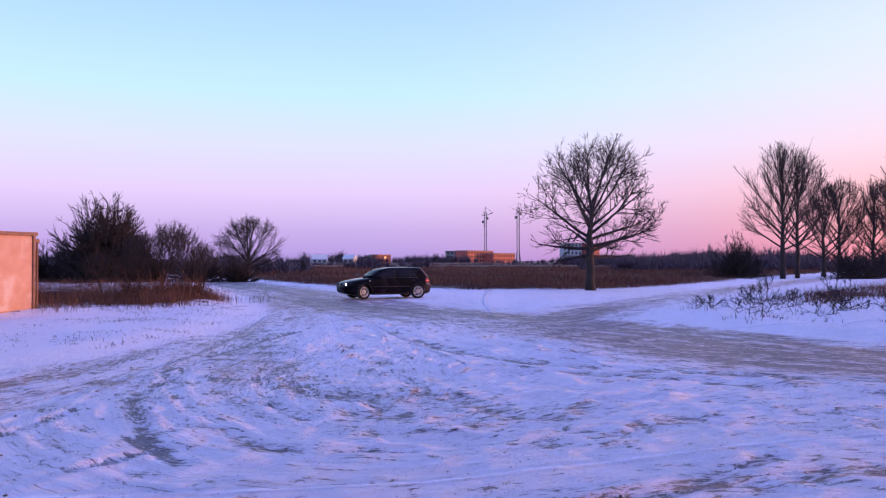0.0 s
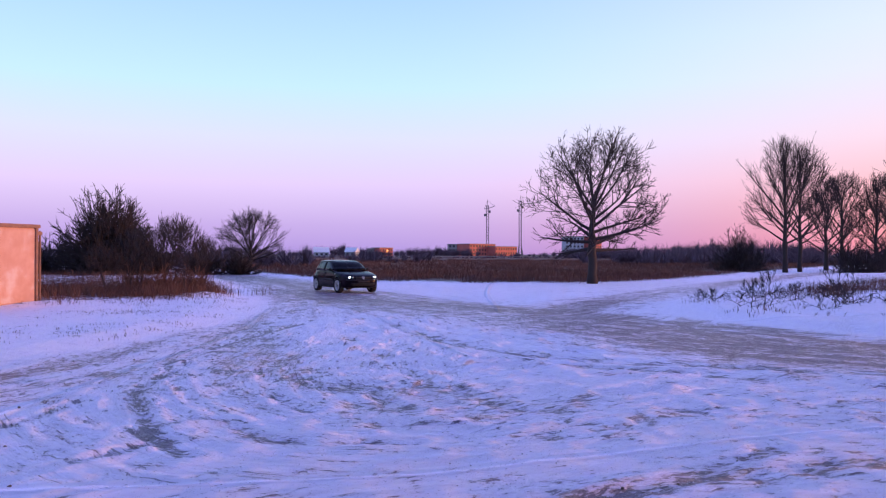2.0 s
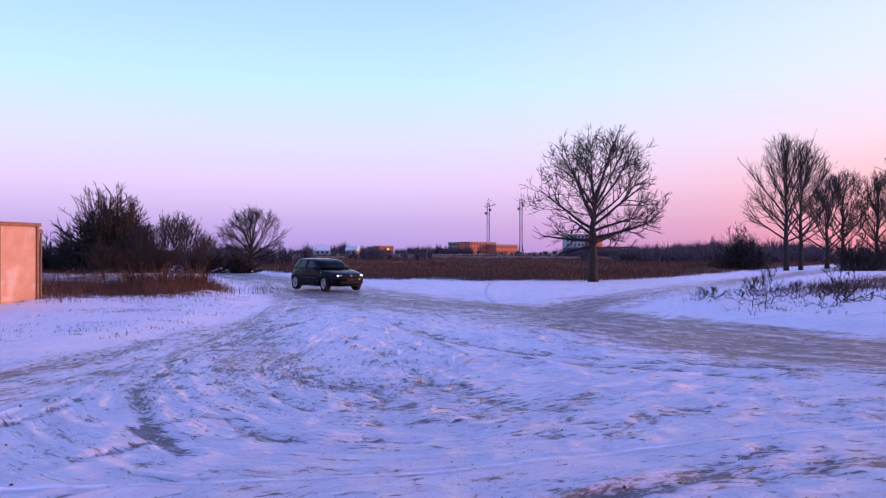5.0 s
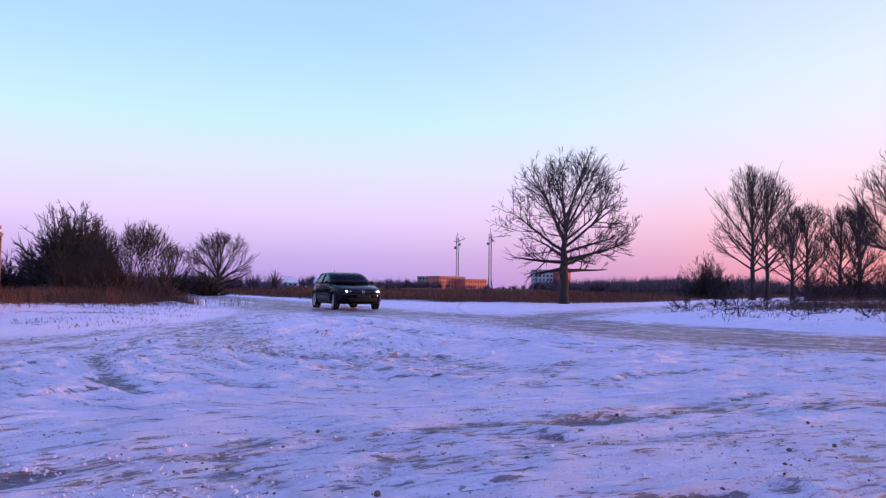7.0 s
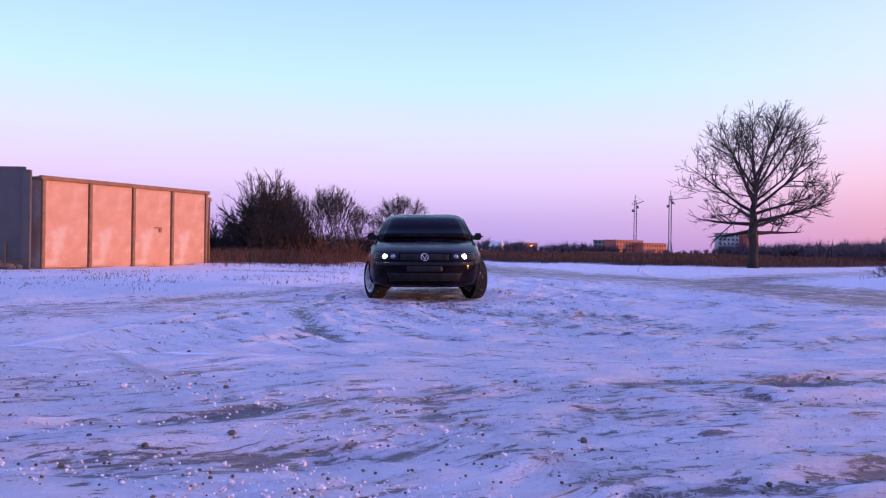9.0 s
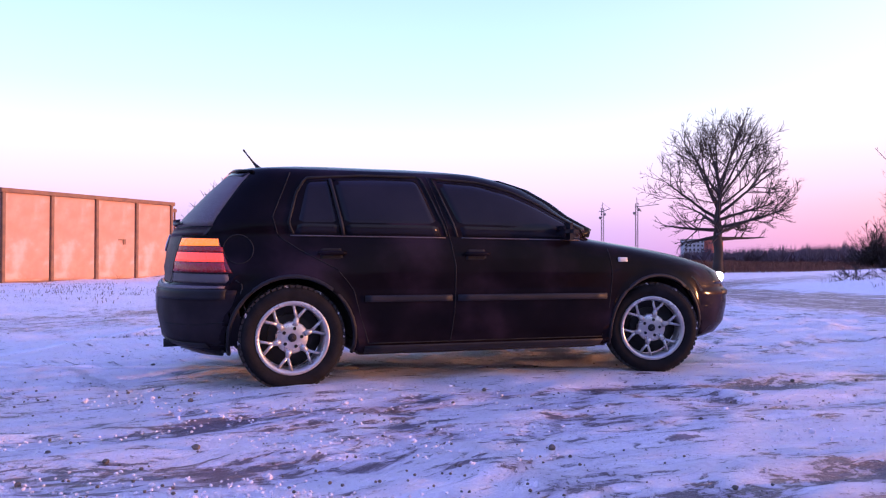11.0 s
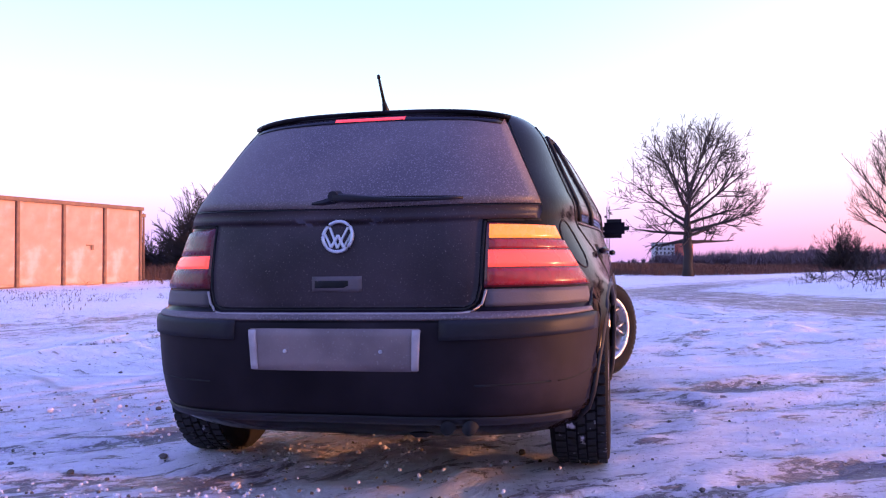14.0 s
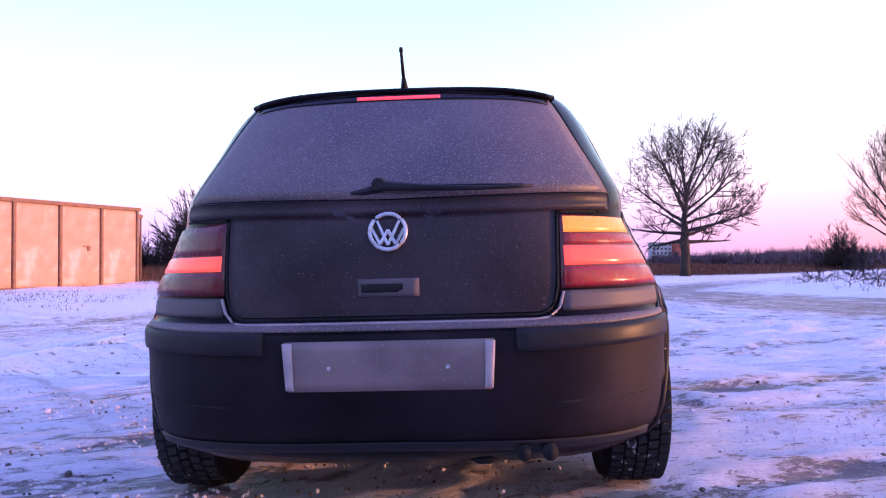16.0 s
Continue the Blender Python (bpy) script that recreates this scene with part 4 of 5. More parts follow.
def patch(name, low, high, place, mat, parent, off=0.004, n=14, m=6, deep=0.02, label=""):
    """A thin panel lying on the shell between two lines."""
    a, b = resample(low, n), resample(high, n)
    verts, faces = [], []
    for sink in (0, 1):
        for j in range(m):
            for i in range(n):
                q = a[i] + (b[i] - a[i]) * j / (m - 1)
                edge = i in (0, n - 1) or j in (0, m - 1)
                verts.append(place(q[0], q[1], (off - deep) if sink else off - (0.002 if edge else 0)))
    k = n * m
    flip = (place(a[0][0], a[0][1], 1) - place(a[0][0], a[0][1], 0)).dot(
        (verts[1] - verts[0]).cross(verts[n] - verts[0])) < 0
    for j in range(m - 1):
        for i in range(n - 1):
            q = (j * n + i, j * n + i + 1, (j + 1) * n + i + 1, (j + 1) * n + i)
            faces.append(tuple(reversed(q)) if flip else q)
    rim = [i for i in range(n)] + [j * n + n - 1 for j in range(1, m)] + [(m - 1) * n + i for i in range(n - 2, -1, -1)] + [j * n for j in range(m - 2, 0, -1)]
    for a0, b0 in zip(rim, rim[1:] + rim[:1]):
        q = (a0, a0 + k, b0 + k, b0)
        faces.append(tuple(reversed(q)) if flip else q)
    return put(name, verts, faces, mat, parent, label, smooth=True)


def row_panel(name, rows, place, mat, parent, off, deep, n=40, sag=0.0, label=""):
    """A panel built of level rows (z, half width), drawn down by sag in the middle."""
    verts, faces, m = [], [], len(rows)
    for sink in (0, 1):
        for j, (z, half) in enumerate(rows):
            for i in range(n):
                u = -1 + 2 * i / (n - 1)
                edge = i in (0, n - 1) or j in (0, m - 1)
                verts.append(place(u * half, z - sag * (1 - u * u) * j / (m - 1), (off - deep) if sink else off - (0.003 if edge else 0)))
    k = n * m
    faces = [(j * n + i, (j + 1) * n + i, (j + 1) * n + i + 1, j * n + i + 1) for j in range(m - 1) for i in range(n - 1)]
    if (place(0, rows[1][0], 1) - place(0, rows[1][0], 0)).dot((verts[n] - verts[0]).cross(verts[1] - verts[0])) < 0:
        faces = [tuple(reversed(q)) for q in faces]
    rim = list(range(n)) + [j * n + n - 1 for j in range(1, m)] + [(m - 1) * n + i for i in range(n - 2, -1, -1)] + [j * n for j in range(m - 2, 0, -1)]
    faces += [(a, a + k, b + k, b) for a, b in zip(rim, rim[1:] + rim[:1])]
    return put(name, verts, faces, mat, parent, label, smooth=True)


def seam(name, line, place, mat, parent, wide=0.004, off=0.0015, n=40, label="", closed=False):
    """A thin bead along a line on the shell."""
    line = line + line[:1] if closed else line
    pts = [place(x, z, off) for x, z in resample(line, n)]
    v, f = [], []
    tube(pts, [wide] * len(pts), 5, v, f)
    return put(name, v, f, mat, parent, label, smooth=True)


def build_shell(car):
    levels = sorted(set(np.round(np.r_[np.linspace(0.20, 0.56, 14), np.linspace(0.575, 0.64, 8), np.linspace(0.66, 0.96, 26), np.linspace(0.98, 1.32, 16),
                                       np.linspace(1.33, 1.389, 14)], 4)))
    n, verts, faces = 120, [], []
    for z in levels:
        x, y, *_ = half_outline(z, n)
        ring = []
        for px, py in zip(x, y):
            pz = z
            for xc in (0.0, AXLE_F):
                if abs(px - xc) < ARCH and z < 0.76:
                    top = 0.31 + math.sqrt(ARCH ** 2 - (px - xc) ** 2)
                    if top > 0.20:
                        pz = top + (z - 0.20) * (0.76 - top) / 0.56
            py2 = side_y(px, pz) if pz != z else py
            flare = 0.0
            for xc in (0.0, AXLE_F):
                r = math.hypot(px - xc, pz - 0.31)
                flare = max(flare, 0.014 * math.exp(-((r - ARCH) / 0.035) ** 2))
            ring.append((px, py2 + (flare if py2 > 0.5 else 0), pz))
        row = [Vector(p) for p in ring] + [Vector((p[0], -p[1], p[2])) for p in reversed(ring[1:-1])]
        verts += row
    k = 2 * n - 2
    for i in range(len(levels) - 1):
        for j in range(k):
            a, b = i * k + j, i * k + (j + 1) % k
            faces.append((b, a, a + k, b + k))
    faces.append(tuple(reversed([(len(levels) - 1) * k + j for j in range(k)])))
    part_ob = put("body", verts, faces, PAINT, car, "matt frosted black body shell", smooth=True)
    # closed floor, wheel wells and sills
    bm = bmesh.new()
    add_box(bm, 3.35, 0.96, 0.30, pose(1.35, 0, 0.36), 0.03)
    add_box(bm, 1.70, 1.56, 0.10, pose(1.25, 0, 0.24), 0.02)
    add_box(bm, 0.30, 1.06, 0.14, pose(-0.48, 0, 0.34), 0.03)
    part("underbody", bm, PLASTIC, car)
    for xc in (0.0, AXLE_F):
        for s in (1, -1):
            v, f = [], []
            for y0 in (0.80, 0.49):
                for a in np.linspace(0.0, math.pi, 20):
                    v.append(Vector((xc + ARCH * math.cos(a), s * y0, 0.31 + ARCH * math.sin(a))))
            for i in range(19):
                f.append((i, i + 1, 21 + i, 20 + i))
            v.append(Vector((xc, s * 0.49, 0.31)))
            for i in range(19):
                f.append((20 + i, 21 + i, 40))
            put("wheel_well", v, f, GAP, car)
    for xc in (0.0, AXLE_F):
        for s in (1, -1):
            pts = []
            for a in np.linspace(-0.25, math.pi + 0.25, 26):
                x, z = xc + (ARCH + 0.004) * math.cos(a), 0.31 + (ARCH + 0.004) * math.sin(a)
                pts.append(Vector((x, s * (side_y(x, max(z, 0.22)) + 0.006), z)))
            v, f = [], []
            tube(pts, [0.013] * len(pts), 6, v, f)
            put("arch_trim", v, f, PLASTIC, car, smooth=True)


def build_side(car, s, place):
    up = lambda x, z, off: place(x + 0.05 - float(np.interp(x, (1.1, 2.05), (0.09, 0.02))), z, off)
    patch("quarter_window", [(0.06, 0.935), (0.33, 0.932)], [(0.15, 1.262), (0.28, 1.276)], up, GLASS, car, 0.003, 8, 8)
    patch("rear_window_glass", [(0.37, 0.932), (0.97, 0.930)], [(0.31, 1.279), (0.60, 1.293), (0.86, 1.293)], up, GLASS, car, 0.003, 14, 8)
    patch("front_window_glass", [(1.12, 0.930), (1.99, 0.925)], [(0.99, 1.29), (1.24, 1.276), (1.46, 1.218), (1.66, 1.124), (1.83, 1.022), (1.96, 0.945)], up, GLASS, car, 0.003, 24, 8)
    seam("belt_trim", [(0.03, 0.925), (1.0, 0.922)], up, TRIM, car, 0.0035, 0.004, 12, "thin pale trim")
    seam("belt_trim", [(1.11, 0.922), (1.92, 0.918)], up, TRIM, car, 0.0035, 0.004, 12, "thin pale trim")
    seam("window_seal", [(0.05, 0.935), (0.02, 0.9946), (0.08, 1.191), (0.14, 1.285), (0.5, 1.312), (0.88, 1.312), (1.01, 0.93)], up, GAP, car, 0.009, 0.001, 40)
    seam("window_seal", [(1.08, 0.93), (0.955, 1.307), (1.26, 1.293), (1.48, 1.235), (1.68, 1.142), (1.86, 1.034), (2.02, 0.935)], up, GAP, car, 0.009, 0.001, 40)
    seam("window_divider", [(0.35, 0.93), (0.29, 1.28)], up, PLASTIC, car, 0.012, 0.002, 8)
    seam("door_gap", [(0.885, 1.316), (0.99, 0.92), (1.02, 0.75), (1.01, 0.45), (0.99, 0.27)], place, GAP, car, 0.0035, 0.0, 30)
    seam("door_gap", [(2.13, 0.86), (2.15, 0.7), (2.12, 0.45), (2.08, 0.27)], place, GAP, car, 0.0035, 0.0, 24)
    seam("door_gap", [(0.01, 1.316), (-0.11, 1.039), (-0.08, 0.92), (0.06, 0.83), (0.26, 0.725), (0.36, 0.60), (0.40, 0.45), (0.46, 0.27)], place, GAP, car, 0.0035, 0.0, 40)
    seam("door_gap", [(0.46, 0.27), (2.08, 0.27)], place, GAP, car, 0.004, 0.0, 20)
    patch("side_moulding", [(0.43, 0.525), (0.99, 0.525)], [(0.43, 0.565), (0.99, 0.565)], place, PLASTIC, car, 0.014, 12, 4)
    patch("side_moulding", [(1.03, 0.525), (2.10, 0.525)], [(1.03, 0.565), (2.10, 0.565)], place, PLASTIC, car, 0.014, 14, 4)
    patch("sill", [(0.44, 0.205), (2.08, 0.205)], [(0.44, 0.255), (2.08, 0.255)], place, PLASTIC, car, 0.022, 16, 4, 0.04)
    for x in (0.23, 1.16):
        cup = patch("handle_cup", [(x - 0.07, 0.785), (x + 0.07, 0.785)], [(x - 0.06, 0.85), (x + 0.06, 0.85)], place, GAP, car, 0.002, 8, 5)
        bar = [place(x + d, 0.822, 0.012 + 0.016 * math.cos(d * 14)) for d in np.linspace(-0.085, 0.085, 9)]
        v, f = [], []
        tube(bar, [0.010, 0.014, 0.015, 0.015, 0.015, 0.015, 0.015, 0.014, 0.010], 6, v, f)
        put("door_handle", v, f, PAINT, car, smooth=True)
    patch("side_indicator", [(2.20, 0.775), (2.27, 0.775)], [(2.20, 0.805), (2.27, 0.805)], place, INDICATOR, car, 0.010, 5, 4, label="clear side indicator")
    # door mirror
    sg = 1 if s > 0 else -1
    bm = bmesh.new()
    add_box(bm, 0.11, 0.175, 0.115, pose(1.80, sg * 0.88, 0.975), 0.045)
    add_box(bm, 0.06, 0.12, 0.04, pose(1.84, sg * 0.79, 0.94), 0.012)
    mirror = part("mirror", bm, PLASTIC, car, "black door mirror", smooth=False)
    box("mirror_glass", 0.006, 0.12, 0.07, GLASS, mirror, m=pose(1.744, sg * 0.88, 0.975))
    if s < 0:
        ring = [(-0.31 + 0.085 * math.cos(t), 0.84 + 0.085 * math.sin(t)) for t in np.linspace(0, 2 * math.pi, 25)[:-1]]
        seam("fuel_cap", ring, place, GAP, car, 0.0035, 0.0, 40, closed=True)


def build_tail(car):
    T = on_tail
    glass = patch("rear_glass", [(-0.695, 0.9775), (0, 0.962), (0.695, 0.9775)], [(-0.515, 1.312), (0, 1.329), (0.515, 1.312)], T, FROST_GLASS, car, 0.004, 26, 12,
                  label="frost-covered rear window")
    seam("glass_seal", [(-0.702, 0.971), (0, 0.956), (0.702, 0.971), (0.525, 1.321), (0, 1.338), (-0.525, 1.321)], T, GAP, car, 0.0025, 0.0, 90, closed=True)
    # Frost-free glass under the roof lip; its dark colour also carries the lip's shade.
    patch("shaded_clear_strip", [(-0.50, 1.288), (-0.36, 1.300), (0, 1.306), (0.36, 1.300), (0.50, 1.288)], [(-0.508, 1.311), (0, 1.327), (0.508, 1.311)], T, GLASS, glass, 0.007, 30, 4, 0.006,
          "strip of glass free of frost, dark also for the roof lip's shade")
    # roof spoiler lip and third brake light
    v, f = [], []
    pts = [T(w, 1.343 - 0.10 * abs(w) ** 2.4, 0.012) for w in np.linspace(-0.53, 0.53, 25)]
    tube(pts, [0.010] * 25, 6, v, f)
    put("roof_lip", v, f, PAINT, car, smooth=True)
    patch("brake_light", [(-0.135, 1.309), (0.135, 1.309)], [(-0.135, 1.322), (0.135, 1.322)], T, BRAKE_BAR, car, 0.010, 10, 3, label="lit red high brake light")
    # tailgate edge
    seam("tailgate_gap", [(-0.70, 0.919), (-0.482, 0.914), (-0.474, 0.80), (-0.470, 0.70), (-0.455, 0.648), (-0.42, 0.629), (0.42, 0.629), (0.455, 0.648), (0.470, 0.70), (0.474, 0.80),
                          (0.482, 0.914), (0.70, 0.919)], T, GAP, car, 0.0045, 0.0, 120)
    rows = [(0.637, 0.415), (0.645, 0.440), (0.66, 0.452), (0.70, 0.461)] + [(z, 0.463 + 0.04 * (z - 0.7)) for z in (0.75, 0.80, 0.85, 0.89, 0.908)] + [(0.924, 0.474), (0.9245, 0.69), (0.945, 0.70), (0.9715, 0.698)]
    row_panel("tailgate", rows, T, TAIL_FROST, car, 0.006, 0.014, 48, 0.0135, "matt frosted tailgate panel")
    # Frost below the tailgate; the bright lit line on it is painted pale.
    seam("lit_frost_bead", [(-0.486, 0.69), (-0.474, 0.648), (-0.445, 0.622), (-0.40, 0.617), (0.40, 0.617), (0.445, 0.622), (0.474, 0.648), (0.486, 0.69)], T, LIT_FROST, car, 0.0045, 0.002, 70,
         "frost along the tailgate gap, with a painted bright line of light")
    # lamps
    for s in (1, -1):
        wide = lambda z: s * (0.805 + 0.62 * (0.905 - z))
        name = "tail_lamp"
        lamp = patch(name, [(s * 0.480, 0.698), (wide(0.70) + s * 0.02, 0.700)], [(s * 0.488, 0.908), (wide(0.905) - s * 0.03, 0.898)], T, DIM_LENS, car, 0.006, 22, 10, 0.03,
                     "red ribbed tail lamp" if s > 0 else "red and amber sunlit tail lamp")
        band = lambda nm, z0, z1, a0, a1, mt: patch(nm, [(s * a0, z0), (wide(z0) - s * (0.012 + a1), z0 + 0.001)], [(s * a0, z1), (wide(z1) - s * (0.012 + a1), z1 - 0.002)], T, mt, lamp, 0.010, 16, 5, 0.008)
        if s > 0:
            band("lamp_top", 0.816, 0.900, 0.495, 0.0, DIM_RED)
            band("lamp_middle", 0.768, 0.812, 0.492, 0.0, RED_GLOW)
            band("lamp_bottom", 0.704, 0.764, 0.490, 0.0, DIM_RED)
        else:
            band("indicator_lens", 0.856, 0.902, 0.495, 0.02, AMBER_LENS)
            band("lamp_top", 0.822, 0.852, 0.495, 0.0, RED_LENS)
            band("lamp_middle", 0.762, 0.818, 0.492, 0.0, RED_GLOW)
            band("lamp_bottom", 0.704, 0.758, 0.490, 0.0, RED_LENS)
    # bumper: skin, moulding strips, plate recess, lower edge
    patch("rear_bumper", [(-1.08, 0.272), (0, 0.272), (1.08, 0.272)], [(-1.04, 0.600), (0, 0.600), (1.04, 0.600)], T, BUMPER, car, 0.003, 60, 14, 0.012, "matt black rear bumper")
    for s in (1, -1):
        patch("rear_panel", [(s * 0.482, 0.636), (s * 0.95, 0.640)], [(s * 0.482, 0.692), (s * 0.93, 0.692)], T, FROST, car, 0.003, 16, 5, 0.01)
    for s in (1, -1):
        strip = patch("bumper_moulding", [(s * 0.345, 0.535), (s * 0.98, 0.548)], [(s * 0.345, 0.598), (s * 0.98, 0.606)], T, PLASTIC, car, 0.013, 20, 5, 0.02)
        seam("bumper_gap", [(s * 0.98, 0.66), (s * 1.06, 0.61), (s * 1.10, 0.45)], T, GAP, car, 0.004, 0.0, 12)
        # Bumper crease: its shade is drawn as a black bead, no joint here.
        seam("crease_shade", [(s * 0.45, 0.392), (s * 0.80, 0.395), (s * 1.0, 0.42)], T, GAP, car, 0.005, 0.0, 16)
    patch("bumper_ledge", [(-0.96, 0.610), (-0.5, 0.598), (0.5, 0.598), (0.96, 0.610)], [(-0.94, 0.624), (-0.5, 0.622), (0.5, 0.622), (0.94, 0.624)], T, FROST_GLASS, car, 0.007, 40, 4, label="frosted bumper ledge")
    patch("plate_recess", [(-0.305, 0.428), (0.305, 0.428)], [(-0.315, 0.580), (0.315, 0.580)], T, GAP, car, 0.003, 16, 5)
    # No plate is mounted: this panel is the frosted face of the empty recess.
    plate = patch("recess_panel", [(-0.276, 0.437), (0.276, 0.437)], [(-0.284, 0.572), (0.284, 0.572)], T, RECESS_PANEL, car, 0.008, 20, 6, 0.008, "frost-covered face of the recess, without a number plate")
    # Frosted ends of the panel; their sunlit look is painted as pale strips.
    for k in (1, -1):
        patch("lit_frost_edge", [(k * 0.258, 0.441), (k * 0.280, 0.441)], [(k * 0.262, 0.568), (k * 0.288, 0.568)], T, LIT_FROST, plate, 0.014, 5, 8, 0.01, "frosted edge painted paler as if sunlit")
    for w in (-0.16, 0.16):
        v, f = [], []
        tube([T(w, 0.50, 0.010), T(w, 0.50, 0.016)], [0.007, 0.005], 8, v, f)
        put("screw", v, f, CHROME, plate)
    patch("bumper_skirt", [(-0.80, 0.255), (0, 0.262), (0.80, 0.255)], [(-0.80, 0.285), (0, 0.292), (0.80, 0.285)], T, PLASTIC, car, 0.014, 26, 4, 0.03)
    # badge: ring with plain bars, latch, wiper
    v, f = [], []
    ring = [T(0.050 * math.cos(t), 0.868 + 0.050 * math.sin(t), 0.013) for t in np.linspace(0, 2 * math.pi, 37)]
    tube(ring, [0.006] * 37, 6, v, f)
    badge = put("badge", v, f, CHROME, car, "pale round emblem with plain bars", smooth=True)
    for a, b in (((-0.031, 0.030), (0.0, -0.038)), ((0.031, 0.030), (0.0, -0.038)), ((-0.045, 0.008), (-0.022, -0.036)), ((0.045, 0.008), (0.022, -0.036)), ((-0.022, -0.036), (0.0, 0.004)), ((0.022, -0.036), (0.0, 0.004))):
        v, f = [], []
        tube([T(a[0], 0.868 + a[1], 0.011), T(b[0], 0.868 + b[1], 0.011)], [0.005, 0.005], 5, v, f)
        put("emblem_bar", v, f, CHROME, badge)
    latch = patch("latch_surround", [(-0.085, 0.688), (0.085, 0.688)], [(-0.085, 0.738), (0.085, 0.738)], T, FROST, car, 0.010, 10, 5)
    patch("latch_slot", [(-0.04, 0.700), (0.075, 0.700)], [(-0.04, 0.724), (0.075, 0.724)], T, GAP, latch, 0.012, 8, 4)
    arm = [T(w, 1.002 + 0.012 * math.sin(w * 6) - 0.004, 0.03 + 0.012 * abs(w)) for w in np.linspace(0.03, -0.40, 10)]
    v, f = [], []
    tube(arm, [0.016, 0.014, 0.012, 0.010, 0.009, 0.008, 0.007, 0.006, 0.006, 0.005], 5, v, f)
    wiper = put("rear_wiper", v, f, PLASTIC, car, "black rear wiper lying level", smooth=True)
    v, f = [], []
    tube([T(w, 0.992 + 0.015 * (0.3 - abs(w + 0.15)), 0.018) for w in np.linspace(-0.06, -0.38, 8)], [0.006] * 8, 4, v, f)
    tube([T(0.03, 1.004, 0.0), T(0.03, 1.004, 0.045)], [0.024, 0.018], 10, v, f)
    tube([T(0.03, 0.995, 0.012), T(0.07, 0.985, 0.012), T(0.11, 0.982, 0.010)], [0.014, 0.010, 0.004], 5, v, f)
    put("wiper_blade", v, f, PLASTIC, wiper)
    # roof aerial
    v, f = [], []
    tube([Vector((-0.10, 0, 1.36)), Vector((-0.122, 0, 1.392)), Vector((-0.15, 0, 1.422))], [0.022, 0.014, 0.007], 8, v, f)
    tube([Vector((-0.146, 0, 1.418)), Vector((-0.215, 0, 1.502))], [0.0065, 0.005], 6, v, f)
    tube([Vector((-0.211, 0, 1.498)), Vector((-0.220, 0, 1.509))], [0.007, 0.006], 6, v, f)
    put("aerial", v, f, PLASTIC, car, "short black roof aerial", smooth=True)
    v, f = [], []
    for y in (-0.36, -0.43):
        tube([Vector((-0.45, y, 0.262)), Vector((-0.725, y, 0.256))], [0.022, 0.022], 12, v, f)
    tube([Vector((-0.30, -0.25, 0.27)), Vector((-0.62, -0.25, 0.27))], [0.07, 0.07], 12, v, f)
    put("exhaust", v, f, GAP, car, smooth=True)


def build_nose(car):
    P = on_nose
    patch("windscreen", [(-0.70, 0.938), (0, 0.938), (0.70, 0.938)], [(-0.56, 1.318), (0, 1.334), (0.56, 1.318)], P, WINDSCREEN, car, 0.028, 26, 14, 0.05, label="dark tinted windscreen")
    patch("grille", [(-0.35, 0.605), (0.35, 0.605)], [(-0.36, 0.69), (0, 0.70), (0.36, 0.69)], P, GAP, car, 0.008, 16, 5)
    v, f = [], []
    tube([P(0.052 * math.cos(t), 0.652 + 0.052 * math.sin(t), 0.014) for t in np.linspace(0, 2 * math.pi, 33)], [0.006] * 33, 6, v, f)
    badge = put("badge", v, f, CHROME, car, "pale round emblem with plain bars", smooth=True)
    for a, b in (((-0.032, 0.032), (0.0, -0.038)), ((0.032, 0.032), (0.0, -0.038))):
        v, f = [], []
        tube([P(a[0], 0.652 + a[1], 0.014), P(b[0], 0.652 + b[1], 0.014)], [0.006, 0.006], 5, v, f)
        put("emblem_bar", v, f, CHROME, badge)
    for s in (1, -1):
        unit = patch("headlamp", [(s * 0.39, 0.605), (s * 0.76, 0.615)], [(s * 0.39, 0.705), (s * 0.74, 0.712)], P, GLASS, car, 0.006, 16, 6)
        for y, r, mt, nm in ((0.58, 0.036, LAMP_ON, "lit_bulb"), (0.46, 0.036, LAMP_CUP, "reflector")):
            c = P(s * y, 0.657, 0.012)
            v, f = [], []
            revolve([(0.001, 0.012), (r * 0.6, 0.010), (r, 0.0), (r, -0.02)], 18, v, f)
            v = [Vector((p.y, p.x, p.z)) for p in v]
            put(nm, v, [tuple(reversed(q)) for q in f], mt, unit, m=Matrix.Translation(c), smooth=True)
    patch("front_moulding", [(-0.72, 0.53), (0.72, 0.53)], [(-0.72, 0.575), (0.72, 0.575)], P, PLASTIC, car, 0.012, 20, 4)
    patch("lower_intake", [(-0.50, 0.30), (0.50, 0.30)], [(-0.55, 0.42), (0.55, 0.42)], P, GAP, car, 0.004, 16, 4)
    patch("front_plate", [(-0.26, 0.44), (0.26, 0.44)], [(-0.26, 0.52), (0.26, 0.52)], P, PLASTIC, car, 0.014, 10, 4)
    for y0, y1 in ((0.42, -0.18), (-0.02, -0.60)):
        v, f = [], []
        tube([P(y0, 0.985, 0.02), P((y0 + y1) / 2, 0.985, 0.03), P(y1, 0.99, 0.02)], [0.009, 0.008, 0.005], 5, v, f)
        put("front_wiper", v, f, PLASTIC, car)


